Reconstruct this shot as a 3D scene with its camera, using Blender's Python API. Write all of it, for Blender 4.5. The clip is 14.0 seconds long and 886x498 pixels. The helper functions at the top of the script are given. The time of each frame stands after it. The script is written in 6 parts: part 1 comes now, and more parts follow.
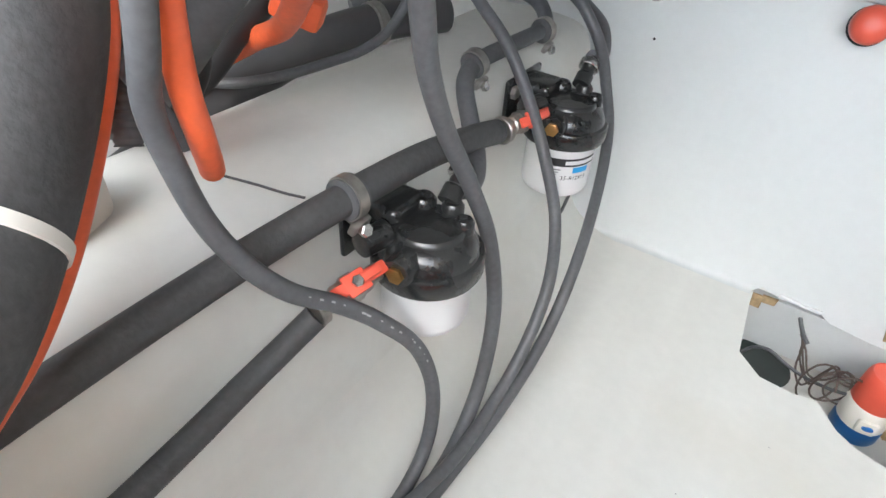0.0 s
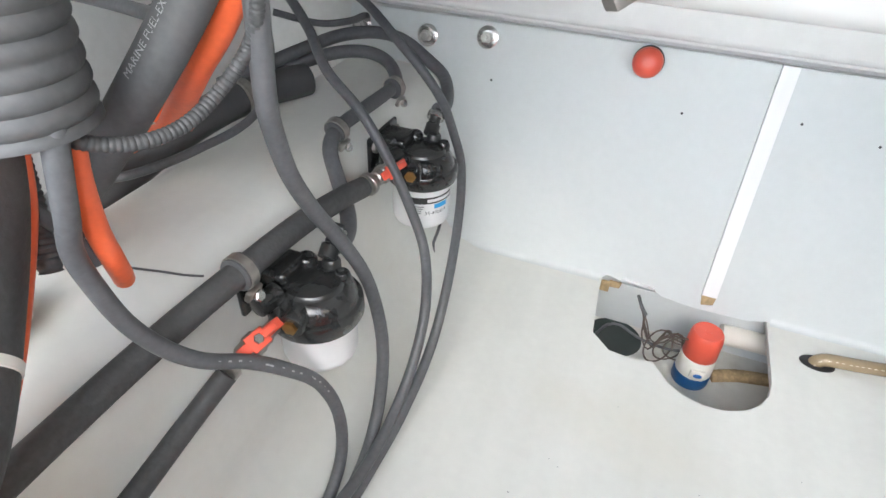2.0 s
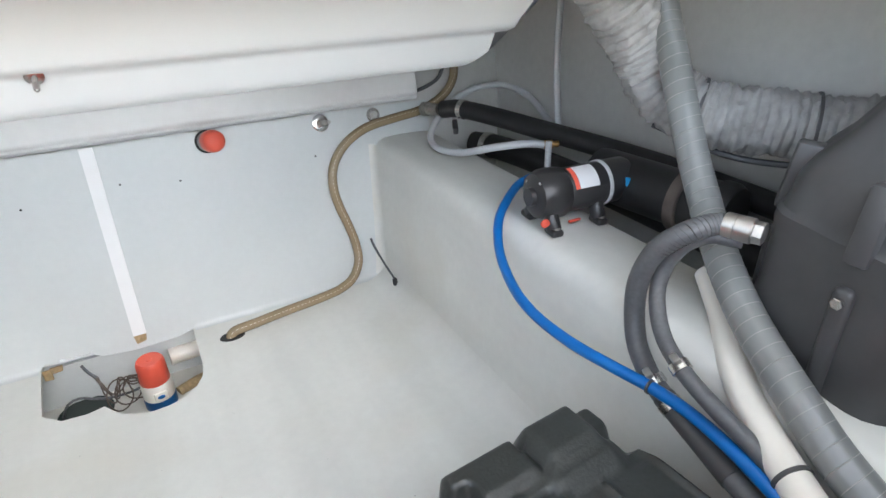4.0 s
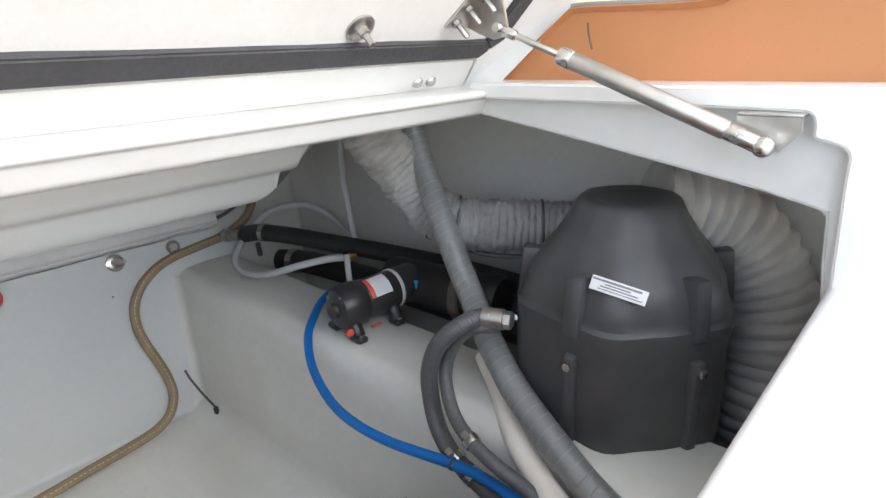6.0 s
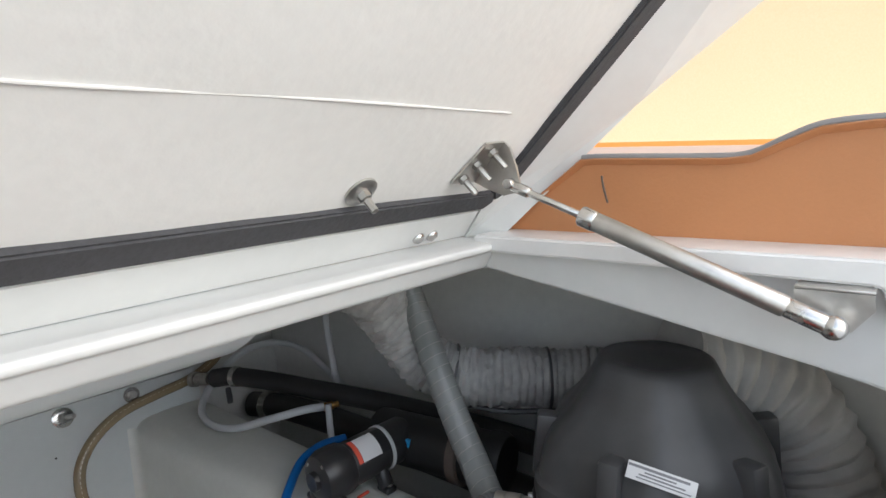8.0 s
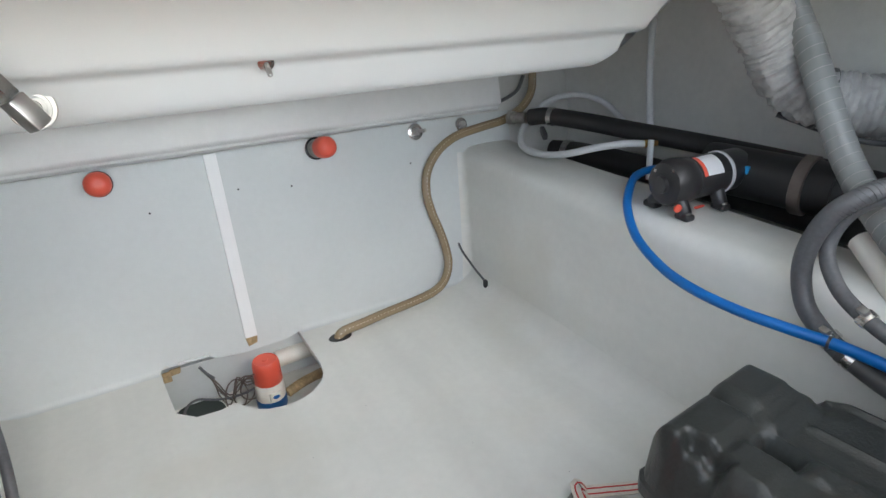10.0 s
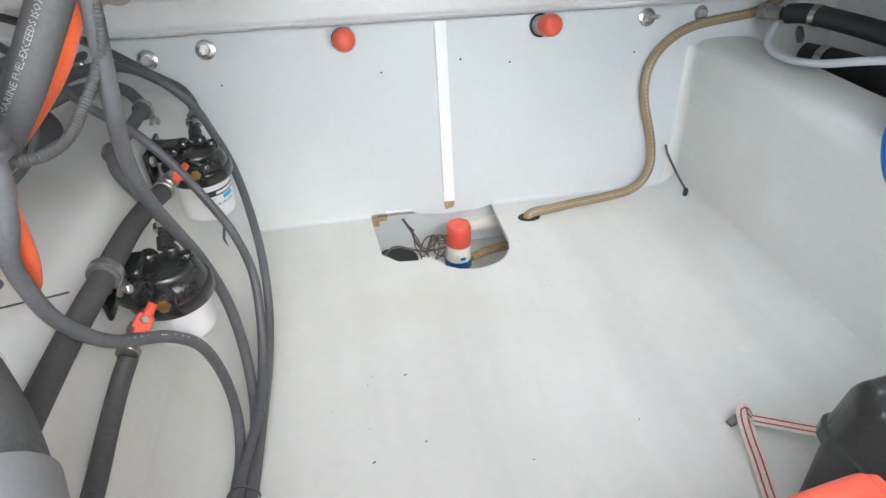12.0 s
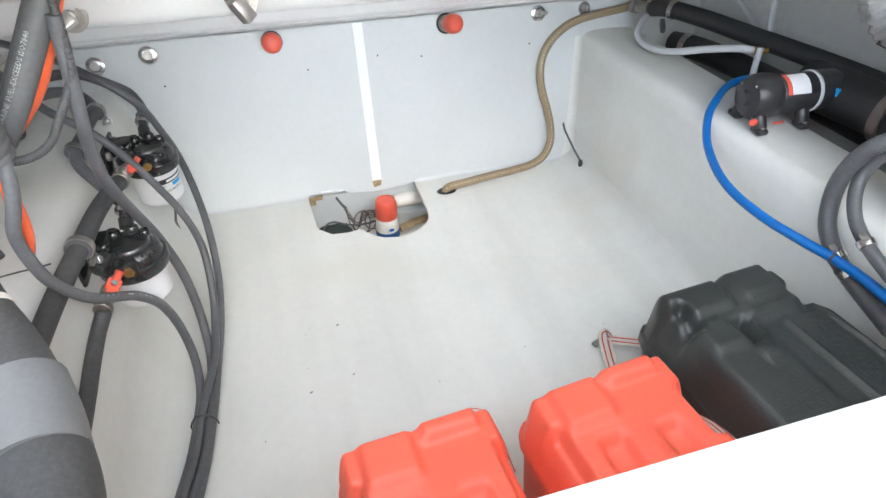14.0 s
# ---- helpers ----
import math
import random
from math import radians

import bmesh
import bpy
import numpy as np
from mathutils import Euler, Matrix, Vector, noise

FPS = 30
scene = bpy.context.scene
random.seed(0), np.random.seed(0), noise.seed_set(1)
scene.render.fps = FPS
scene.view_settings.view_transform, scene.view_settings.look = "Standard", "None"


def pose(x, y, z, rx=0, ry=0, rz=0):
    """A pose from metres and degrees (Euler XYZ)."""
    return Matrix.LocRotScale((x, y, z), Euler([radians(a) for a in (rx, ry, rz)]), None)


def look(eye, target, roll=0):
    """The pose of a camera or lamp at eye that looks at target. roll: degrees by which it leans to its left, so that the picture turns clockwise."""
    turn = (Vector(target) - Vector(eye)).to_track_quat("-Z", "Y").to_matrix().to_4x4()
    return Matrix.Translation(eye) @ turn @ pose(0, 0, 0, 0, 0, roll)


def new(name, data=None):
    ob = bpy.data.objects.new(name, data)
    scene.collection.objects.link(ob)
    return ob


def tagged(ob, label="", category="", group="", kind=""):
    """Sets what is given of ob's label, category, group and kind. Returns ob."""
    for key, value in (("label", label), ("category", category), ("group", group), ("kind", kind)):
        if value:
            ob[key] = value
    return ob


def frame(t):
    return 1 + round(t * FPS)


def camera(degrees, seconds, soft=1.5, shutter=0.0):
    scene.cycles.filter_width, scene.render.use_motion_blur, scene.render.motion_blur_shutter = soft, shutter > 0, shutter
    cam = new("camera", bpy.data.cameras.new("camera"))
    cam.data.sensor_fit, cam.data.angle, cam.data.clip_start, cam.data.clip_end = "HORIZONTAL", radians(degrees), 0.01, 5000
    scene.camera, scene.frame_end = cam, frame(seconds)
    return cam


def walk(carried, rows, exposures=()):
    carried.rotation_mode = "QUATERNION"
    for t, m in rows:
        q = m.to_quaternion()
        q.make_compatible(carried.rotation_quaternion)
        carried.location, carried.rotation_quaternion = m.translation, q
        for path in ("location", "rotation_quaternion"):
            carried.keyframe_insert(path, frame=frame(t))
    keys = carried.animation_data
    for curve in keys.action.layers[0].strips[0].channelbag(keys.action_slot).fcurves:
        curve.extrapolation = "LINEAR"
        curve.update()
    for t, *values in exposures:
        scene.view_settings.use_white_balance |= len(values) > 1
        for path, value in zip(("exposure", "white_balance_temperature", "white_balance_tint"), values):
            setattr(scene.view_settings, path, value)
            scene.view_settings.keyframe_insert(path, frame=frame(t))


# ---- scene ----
cam = camera(75.4, 14.0)
PATH = [
    (0, (-0.297, -0.854, 0.589), (-1.109, 0.492, -0.647), 4.1),
    (0.5, (-0.285, -0.852, 0.617), (-1.101, 0.5, -0.611), 3.7),
    (1, (-0.291, -0.855, 0.612), (-1.092, 0.511, -0.609), 3.6),
    (1.5, (-0.28, -0.854, 0.626), (-1.03, 0.532, -0.605), 3.3),
    (2, (-0.233, -0.901, 0.699), (-0.771, 0.596, -0.513), 2.7),
    (2.5, (-0.152, -0.997, 0.749), (-0.416, 0.61, -0.412), 2.0),
    (3, (-0.09, -1.085, 0.745), (0.003, 0.582, -0.356), 0.9),
    (3.5, (-0.037, -1.153, 0.747), (0.485, 0.495, -0.259), -0.4),
    (4, (0.05, -1.204, 0.753), (0.896, 0.349, -0.182), -1.1),
    (4.2, (0.048, -1.2, 0.759), (0.984, 0.308, -0.163), -1.3),
    (6.3, (0.036, -1.304, 0.841), (1.473, -0.035, 0.269), -2.5),
    (6.5, (0.074, -1.259, 0.85), (1.541, 0.004, 0.348), -2.6),
    (7, (0.112, -1.223, 0.878), (1.633, 0.03, 0.534), -2.6),
    (7.2, (0.108, -1.218, 0.879), (1.644, 0.028, 0.584), -2.6),
    (9.3, (-0.048, -1.167, 0.789), (1.242, 0.258, 0.237), -2.0),
    (9.5, (-0.126, -1.151, 0.756), (1.06, 0.326, 0.114), -2.0),
    (10, (-0.215, -1.141, 0.71), (0.702, 0.431, -0.119), -1.6),
    (10.5, (-0.264, -1.136, 0.716), (0.41, 0.481, -0.25), -1.2),
    (11, (-0.295, -1.15, 0.727), (0.192, 0.472, -0.337), -0.9),
    (11.5, (-0.298, -1.15, 0.726), (0.06, 0.459, -0.407), -0.7),
    (12, (-0.28, -1.148, 0.743), (0.023, 0.434, -0.443), -0.7),
    (12.5, (-0.275, -1.178, 0.751), (0.024, 0.378, -0.469), -0.6),
    (13, (-0.264, -1.209, 0.769), (0.037, 0.335, -0.467), -0.6),
    (13.5, (-0.268, -1.244, 0.788), (0.087, 0.292, -0.443), -0.6),
    (14, (-0.234, -1.344, 0.841), (0.188, 0.168, -0.397), -0.8),
]
EXPOSURES = [(0, 2.34, 6330, 8.0), (1.5, 2.33, 6330, 8.0), (2, 2.30, 6330, 8.0), (3, 2.02, 6300, 8.0), (4.2, 2.03, 6300, 8.0), (6.3, 1.2, 6600, 9.0), (6.5, 1.1, 6640, 9.0), (6.8, 0.9, 6620, 9.0), (7.2, 0.78, 6620, 9.0), (9.3, 0.82, 6280, 7.0), (9.5, 0.95, 6280, 7.0), (10, 1.66, 6350, 7.0), (11, 2.2, 6300, 7.0), (13.5, 2.29, 6330, 8.0), (14, 2.32, 6330, 8.0)]
walk(cam, [(t, look(eye, target, roll)) for t, eye, target, roll in PATH], EXPOSURES)
SKY, SUN = 0.24, 0.40

# ---- world and light ----
world = bpy.data.worlds.new("sky")
scene.world = world
world.use_nodes = True
wn = world.node_tree.nodes
sky = wn.new("ShaderNodeTexSky")
sky.sky_type, sky.sun_disc = "NISHITA", False
sky.sun_elevation, sky.sun_rotation = radians(38), radians(170)
haze = wn.new("ShaderNodeHueSaturation")
haze.inputs["Saturation"].default_value = 0.5
world.node_tree.links.new(sky.outputs[0], haze.inputs["Color"])
world.node_tree.links.new(haze.outputs[0], wn["Background"].inputs[0])
wn["Background"].inputs[1].default_value = SKY
sun = new("sun", bpy.data.lights.new("sun", "SUN"))
sun.data.energy, sun.data.angle, sun.data.color = SUN, radians(100), (1.0, 0.95, 0.88)
sun.matrix_world = look((0.5, -2.9, 2.5), (0.0, -0.3, 0.3))


# ---- materials ----
def material(name, color, rough=0.5, metal=0.0, spots=0.08, scale=6.0, grain=0.0, grain_scale=180.0, bump=0.0, coat=0.0, dirt=None, dirt_at=0.62, sheen_streak=0.0):
    m = bpy.data.materials.new(name)
    m.use_nodes = True
    nt = m.node_tree
    n, ln = nt.nodes, nt.links
    b = n["Principled BSDF"]
    b.inputs["Roughness"].default_value, b.inputs["Metallic"].default_value = rough, metal
    b.inputs["Coat Weight"].default_value = coat
    co = n.new("ShaderNodeTexCoord")
    big = n.new("ShaderNodeTexNoise")
    big.inputs["Scale"].default_value, big.inputs["Detail"].default_value = scale, 6.0
    ln.new(co.outputs["Object"], big.inputs["Vector"])
    ramp = n.new("ShaderNodeMapRange")
    ramp.inputs["From Min"].default_value, ramp.inputs["From Max"].default_value = 0.3, 0.7
    ramp.inputs["To Min"].default_value, ramp.inputs["To Max"].default_value = 1 - spots, 1 + spots * 0.6
    ln.new(big.outputs["Fac"], ramp.inputs["Value"])
    fine = n.new("ShaderNodeTexNoise")
    fine.inputs["Scale"].default_value, fine.inputs["Detail"].default_value = grain_scale, 3.0
    ln.new(co.outputs["Object"], fine.inputs["Vector"])
    r2 = n.new("ShaderNodeMapRange")
    r2.inputs["From Min"].default_value, r2.inputs["From Max"].default_value = 0.3, 0.7
    r2.inputs["To Min"].default_value, r2.inputs["To Max"].default_value = 1 - grain, 1 + grain
    ln.new(fine.outputs["Fac"], r2.inputs["Value"])
    mul = n.new("ShaderNodeMath")
    mul.operation = "MULTIPLY"
    ln.new(ramp.outputs[0], mul.inputs[0])
    ln.new(r2.outputs[0], mul.inputs[1])
    col = n.new("ShaderNodeMix")
    col.data_type, col.blend_type = "RGBA", "MULTIPLY"
    col.inputs["Factor"].default_value = 1.0
    col.inputs["A"].default_value = (*color, 1)
    ln.new(mul.outputs[0], col.inputs["B"])
    out = col.outputs["Result"]
    # lengthwise sheen bands, put into the colour as stretched noise
    if sheen_streak:
        mp, sn, sr_, sm = n.new("ShaderNodeMapping"), n.new("ShaderNodeTexNoise"), n.new("ShaderNodeMapRange"), n.new("ShaderNodeMix")
        mp.inputs["Scale"].default_value = (7.0, 0.55, 5.0)
        sn.inputs["Scale"].default_value, sn.inputs["Detail"].default_value = 1.6, 4.0
        sr_.inputs["From Min"].default_value, sr_.inputs["From Max"].default_value = 0.35, 0.65
        sr_.inputs["To Min"].default_value, sr_.inputs["To Max"].default_value = 1 - sheen_streak, 1 + sheen_streak
        sm.data_type, sm.blend_type = "RGBA", "MULTIPLY"
        sm.inputs["Factor"].default_value = 1.0
        ln.new(co.outputs["Object"], mp.inputs["Vector"])
        ln.new(mp.outputs[0], sn.inputs["Vector"])
        ln.new(sn.outputs["Fac"], sr_.inputs["Value"])
        ln.new(out, sm.inputs["A"])
        ln.new(sr_.outputs[0], sm.inputs["B"])
        out = sm.outputs["Result"]
    if dirt:
        dn = n.new("ShaderNodeTexNoise")
        dn.inputs["Scale"].default_value, dn.inputs["Detail"].default_value = scale * 0.7, 8.0
        off = n.new("ShaderNodeMapping")
        off.inputs["Location"].default_value = (3.1, 1.7, 5.3)
        ln.new(co.outputs["Object"], off.inputs["Vector"])
        ln.new(off.outputs[0], dn.inputs["Vector"])
        dr = n.new("ShaderNodeMapRange")
        dr.inputs["From Min"].default_value, dr.inputs["From Max"].default_value = dirt_at, dirt_at + 0.16
        dr.inputs["To Max"].default_value = 0.55
        ln.new(dn.outputs["Fac"], dr.inputs["Value"])
        mix = n.new("ShaderNodeMix")
        mix.data_type = "RGBA"
        ln.new(dr.outputs[0], mix.inputs["Factor"])
        ln.new(out, mix.inputs["A"])
        mix.inputs["B"].default_value = (*dirt, 1)
        out = mix.outputs["Result"]
    ln.new(out, b.inputs["Base Color"])
    rr = n.new("ShaderNodeMapRange")
    rr.inputs["To Min"].default_value, rr.inputs["To Max"].default_value = max(0.02, rough - 0.08), min(1, rough + 0.1)
    ln.new(big.outputs["Fac"], rr.inputs["Value"])
    ln.new(rr.outputs[0], b.inputs["Roughness"])
    if bump:
        bp = n.new("ShaderNodeBump")
        bp.inputs["Strength"].default_value, bp.inputs["Distance"].default_value = bump, 0.002
        ln.new(fine.outputs["Fac"], bp.inputs["Height"])
        ln.new(bp.outputs[0], b.inputs["Normal"])
    return m


GEL_FLOOR = material("floor_gelcoat", (0.70, 0.702, 0.662), 0.36, spots=0.07, scale=3.5, grain=0.02, grain_scale=60, bump=0.14, dirt=(0.63, 0.60, 0.52), dirt_at=0.53, sheen_streak=0.035)
GEL_WALL = material("wall_gelcoat", (0.625, 0.652, 0.648), 0.40, spots=0.04, scale=4.0, grain=0.015, grain_scale=70, bump=0.15, dirt=(0.61, 0.61, 0.58), dirt_at=0.63)
GEL_HULL = material("hull_gelcoat", (0.64, 0.635, 0.61), 0.5, spots=0.08, scale=4.0, grain=0.03, grain_scale=60, bump=0.3)
GEL_LINER = material("liner_gelcoat", (0.73, 0.745, 0.75), 0.34, spots=0.03, scale=3.0, bump=0.05, grain_scale=40, dirt=(0.66, 0.65, 0.61), dirt_at=0.66)
GEL_DECK = material("deck_gelcoat", (0.80, 0.795, 0.785), 0.32, spots=0.04, scale=5.0, grain=0.02, grain_scale=45, bump=0.12, coat=0.15)
# same white gelcoat, darkened: dimmer light on rim and coaming is in this colour
GEL_RIM_DIMMED = material("rim_gelcoat_dimmed", (0.66, 0.665, 0.655), 0.36, spots=0.04, scale=6.0, grain=0.02, grain_scale=50, bump=0.08, dirt=(0.62, 0.61, 0.585), dirt_at=0.62)
# darker copy of the lining; the crease's shade is in this colour
CREASE_SHADE = material("lining_crease_shade", (0.62, 0.61, 0.59), 0.6)
LID_SKIN = material("lid_lining", (0.74, 0.735, 0.715), 0.55, spots=0.04, scale=5.0, grain=0.02, grain_scale=90, bump=0.2)
RUBBER = material("black_rubber", (0.094, 0.097, 0.102), 0.46, spots=0.15, scale=14.0, grain=0.12, bump=0.12, dirt=(0.17, 0.17, 0.165), dirt_at=0.60)
FOAM = material("foam_sleeve", (0.058, 0.059, 0.060), 0.62, spots=0.18, scale=12.0, grain=0.15, bump=0.3, dirt=(0.13, 0.13, 0.125), dirt_at=0.60)
GREY_RUBBER = material("grey_rubber", (0.088, 0.09, 0.093), 0.6, spots=0.15, scale=10.0, grain=0.1, bump=0.15)
TAPE = material("grey_tape", (0.155, 0.16, 0.165), 0.55, spots=0.1, scale=9.0, grain=0.05, bump=0.1)
ORANGE = material("orange_sleeve", (0.80, 0.135, 0.045), 0.42, spots=0.1, scale=20.0, grain=0.05)
RED = material("red_plastic", (0.78, 0.115, 0.07), 0.38, spots=0.06, scale=30.0)
RED_BOX = material("red_battery_plastic", (0.86, 0.13, 0.075), 0.42, spots=0.04, scale=12.0, grain=0.03, bump=0.08)
BLACK_BOX = material("black_box_plastic", (0.036, 0.040, 0.038), 0.36, spots=0.2, scale=14.0, grain=0.12, grain_scale=250, bump=0.25)
BLACK_GLOSS = material("black_gloss_paint", (0.020, 0.021, 0.021), 0.26, spots=0.3, scale=25.0, grain=0.2, bump=0.15, coat=0.25)
BLACK_PLASTIC = material("black_plastic", (0.066, 0.066, 0.068), 0.42, spots=0.15, scale=25.0, bump=0.05)
BLACK_SATIN = material("black_satin_plastic", (0.032, 0.031, 0.032), 0.36, spots=0.15, scale=25.0, bump=0.05)
BLACK_DULL = material("black_dull", (0.018, 0.018, 0.019), 0.5, spots=0.2, scale=18.0)
WHITE_CAN = material("white_can", (0.80, 0.80, 0.80), 0.32, spots=0.02, scale=20.0, coat=0.2)
WHITE_PLASTIC = material("white_plastic", (0.80, 0.76, 0.68), 0.4, spots=0.04, scale=15.0)
WHITE_PAINT = material("white_strip", (0.86, 0.86, 0.86), 0.4, spots=0.03, scale=10.0)
BLUE = material("blue_plastic", (0.012, 0.10, 0.28), 0.35, spots=0.1, scale=20.0)
BLUE_TUBE = material("blue_tube", (0.003, 0.13, 0.44), 0.35, spots=0.08, scale=20.0)
CYAN = material("blue_mark", (0.03, 0.36, 0.75), 0.4)
STEEL = material("stainless", (0.62, 0.61, 0.59), 0.24, metal=1.0, spots=0.1, scale=40.0)
STEEL_BRUSHED = material("brushed_stainless", (0.56, 0.545, 0.52), 0.38, metal=1.0, spots=0.12, scale=60.0)
STEEL_DIRTY = material("tarnished_steel", (0.42, 0.40, 0.37), 0.42, metal=1.0, spots=0.3, scale=80.0)
BRASS = material("brass", (0.55, 0.33, 0.12), 0.35, metal=1.0, spots=0.2, scale=90.0)
BROWN_HOSE = material("brown_hose", (0.30, 0.225, 0.135), 0.22, spots=0.12, scale=15.0, coat=0.6)
HOSE_GLINT = material("hose_glint", (0.62, 0.54, 0.40), 0.5)
DUCT = material("grey_duct", (0.35, 0.345, 0.335), 0.5, spots=0.15, scale=25.0, grain=0.1, grain_scale=90, bump=0.6)
DUCT_DARK = material("grey_duct_vinyl", (0.46, 0.445, 0.425), 0.5, spots=0.15, scale=20.0, bump=0.2)
CLEAR_HOSE = material("smoky_hose", (0.215, 0.224, 0.22), 0.32, spots=0.15, scale=15.0, coat=0.3)
COIL_WIRE = material("coil_wire", (0.33, 0.325, 0.305), 0.35, spots=0.1)
GREY_TUBE = material("pale_grey_tube", (0.55, 0.56, 0.57), 0.4, spots=0.05)
TIE = material("zip_tie", (0.74, 0.72, 0.66), 0.45, spots=0.06)
LEATHER = material("tan_leather", (0.56, 0.245, 0.105), 0.42, spots=0.10, scale=5.0, grain=0.012, grain_scale=300, bump=0.12)
PIPING = material("grey_piping", (0.28, 0.27, 0.27), 0.5)
GASKET = material("gasket_foam", (0.055, 0.055, 0.06), 0.8, spots=0.1, scale=30.0, grain=0.1, bump=0.4)
LABEL = material("label_paper", (0.74, 0.74, 0.74), 0.45)
INK = material("ink_black", (0.02, 0.02, 0.022), 0.5)
PRINT = material("pale_print", (0.36, 0.365, 0.37), 0.5)
PRINT_DIM = material("faded_print", (0.34, 0.345, 0.35), 0.6)
INK_GREY = material("ink_grey", (0.22, 0.22, 0.23), 0.5)
STRAP = material("strap_web", (0.70, 0.66, 0.58), 0.7, spots=0.1, scale=60.0, grain=0.1, grain_scale=400, bump=0.4)
STRAP_RED = material("strap_red_thread", (0.55, 0.04, 0.04), 0.7)
WIRE = material("wire_dark", (0.10, 0.075, 0.06), 0.5, spots=0.3, scale=40.0)
GREASE = material("greasy_brown", (0.13, 0.105, 0.09), 0.45, spots=0.3, scale=30.0)
RAW = material("raw_laminate", (0.44, 0.32, 0.17), 0.8, spots=0.35, scale=40.0, grain=0.2, bump=0.5)
SUMP = material("sump_gelcoat", (0.64, 0.63, 0.58), 0.3, spots=0.15, scale=14.0, dirt=(0.34, 0.28, 0.18), dirt_at=0.58)
BILGE = material("bilge_water", (0.022, 0.034, 0.030), 0.12, spots=0.2, scale=10.0)
SEAM = material("seam_dark", (0.10, 0.10, 0.10), 0.7)


def canvas_material(name, lo, hi):
    m = bpy.data.materials.new(name)
    m.use_nodes = True
    n, ln = m.node_tree.nodes, m.node_tree.links
    n.remove(n["Principled BSDF"])
    tr, df, mx = n.new("ShaderNodeBsdfTranslucent"), n.new("ShaderNodeBsdfDiffuse"), n.new("ShaderNodeMixShader")
    wv = n.new("ShaderNodeTexNoise")
    wv.inputs["Scale"].default_value = 300
    co = n.new("ShaderNodeTexCoord")
    ln.new(co.outputs["Object"], wv.inputs["Vector"])
    cr = n.new("ShaderNodeValToRGB")
    cr.color_ramp.elements[0].color, cr.color_ramp.elements[1].color = lo, hi
    ln.new(wv.outputs["Fac"], cr.inputs[0])
    ln.new(cr.outputs[0], tr.inputs[0])
    ln.new(cr.outputs[0], df.inputs[0])
    mx.inputs[0].default_value = 0.12
    ln.new(tr.outputs[0], mx.inputs[1])
    ln.new(df.outputs[0], mx.inputs[2])
    ln.new(mx.outputs[0], n["Material Output"].inputs[0])
    return m


CANVAS = canvas_material("backlit_canvas", (1.0, 0.70, 0.40, 1), (1.0, 0.78, 0.52, 1))
CANVAS_FOOT_GLOW = canvas_material("backlit_canvas_foot_glow", (1.0, 0.47, 0.18, 1), (1.0, 0.55, 0.24, 1))
CAP = material("cream_cap", (0.80, 0.58, 0.46), 0.45, spots=0.05, scale=8.0)


# ---- builders ----
def finish(name, bm, mat, parent=None, label="", smooth=True, angle=40):
    me = bpy.data.meshes.new(name)
    bmesh.ops.recalc_face_normals(bm, faces=bm.faces)
    if smooth:
        for f in bm.faces:
            f.smooth = True
        lim = radians(angle)
        for e in bm.edges:
            if len(e.link_faces) == 2 and e.calc_face_angle(0) > lim:
                e.smooth = False
    bm.to_mesh(me)
    bm.free()
    me.materials.append(mat)
    ob = new(name, me)
    if parent:
        ob.parent = parent
    if label:
        ob["label"] = label
    return ob


def part(name, bm, mat, parent, label="", smooth=True, angle=40):
    return finish(name, bm, mat, parent, label, smooth, angle)


def thing(name, label, category, at=(0, 0, 0), group=""):
    ob = new(name)
    ob.empty_display_size = 0.02
    ob.location = at
    return tagged(ob, label, category, group)


def solo(name, bm, mat, label, category, group="", kind="", angle=40):
    return tagged(finish(name, bm, mat, angle=angle), label, category, group, kind)


def smooth_path(pts, step=0.008):
    p = [Vector(q) for q in pts]
    if len(p) == 2:
        n = max(2, int((p[1] - p[0]).length / step))
        return [p[0].lerp(p[1], i / n) for i in range(n + 1)]
    ext = [p[0] * 2 - p[1]] + p + [p[-1] * 2 - p[-2]]
    out = []
    for i in range(1, len(ext) - 2):
        a, b, c, d = ext[i - 1:i + 3]
        n = max(2, int((c - b).length / step))
        t1, t2 = (c - a) * 0.5, (d - b) * 0.5
        l = (c - b).length
        if t1.length > 1e-9:
            t1 = t1.normalized() * min(t1.length, l * 1.1)
        if t2.length > 1e-9:
            t2 = t2.normalized() * min(t2.length, l * 1.1)
        for k in range(n):
            s = k / n
            out.append((2 * s ** 3 - 3 * s ** 2 + 1) * b + (s ** 3 - 2 * s ** 2 + s) * t1 + (-2 * s ** 3 + 3 * s ** 2) * c + (s ** 3 - s ** 2) * t2)
    out.append(p[-1])
    return out


def frames_along(path, up=(0, 0, 1)):
    res, ref = [], Vector(up)
    for i, q in enumerate(path):
        t = (path[min(i + 1, len(path) - 1)] - path[max(i - 1, 0)]).normalized()
        a = ref - t * ref.dot(t)
        if a.length < 1e-4:
            a = t.orthogonal()
        a.normalize()
        ref = a
        res.append((q, t, a, t.cross(a)))
    return res


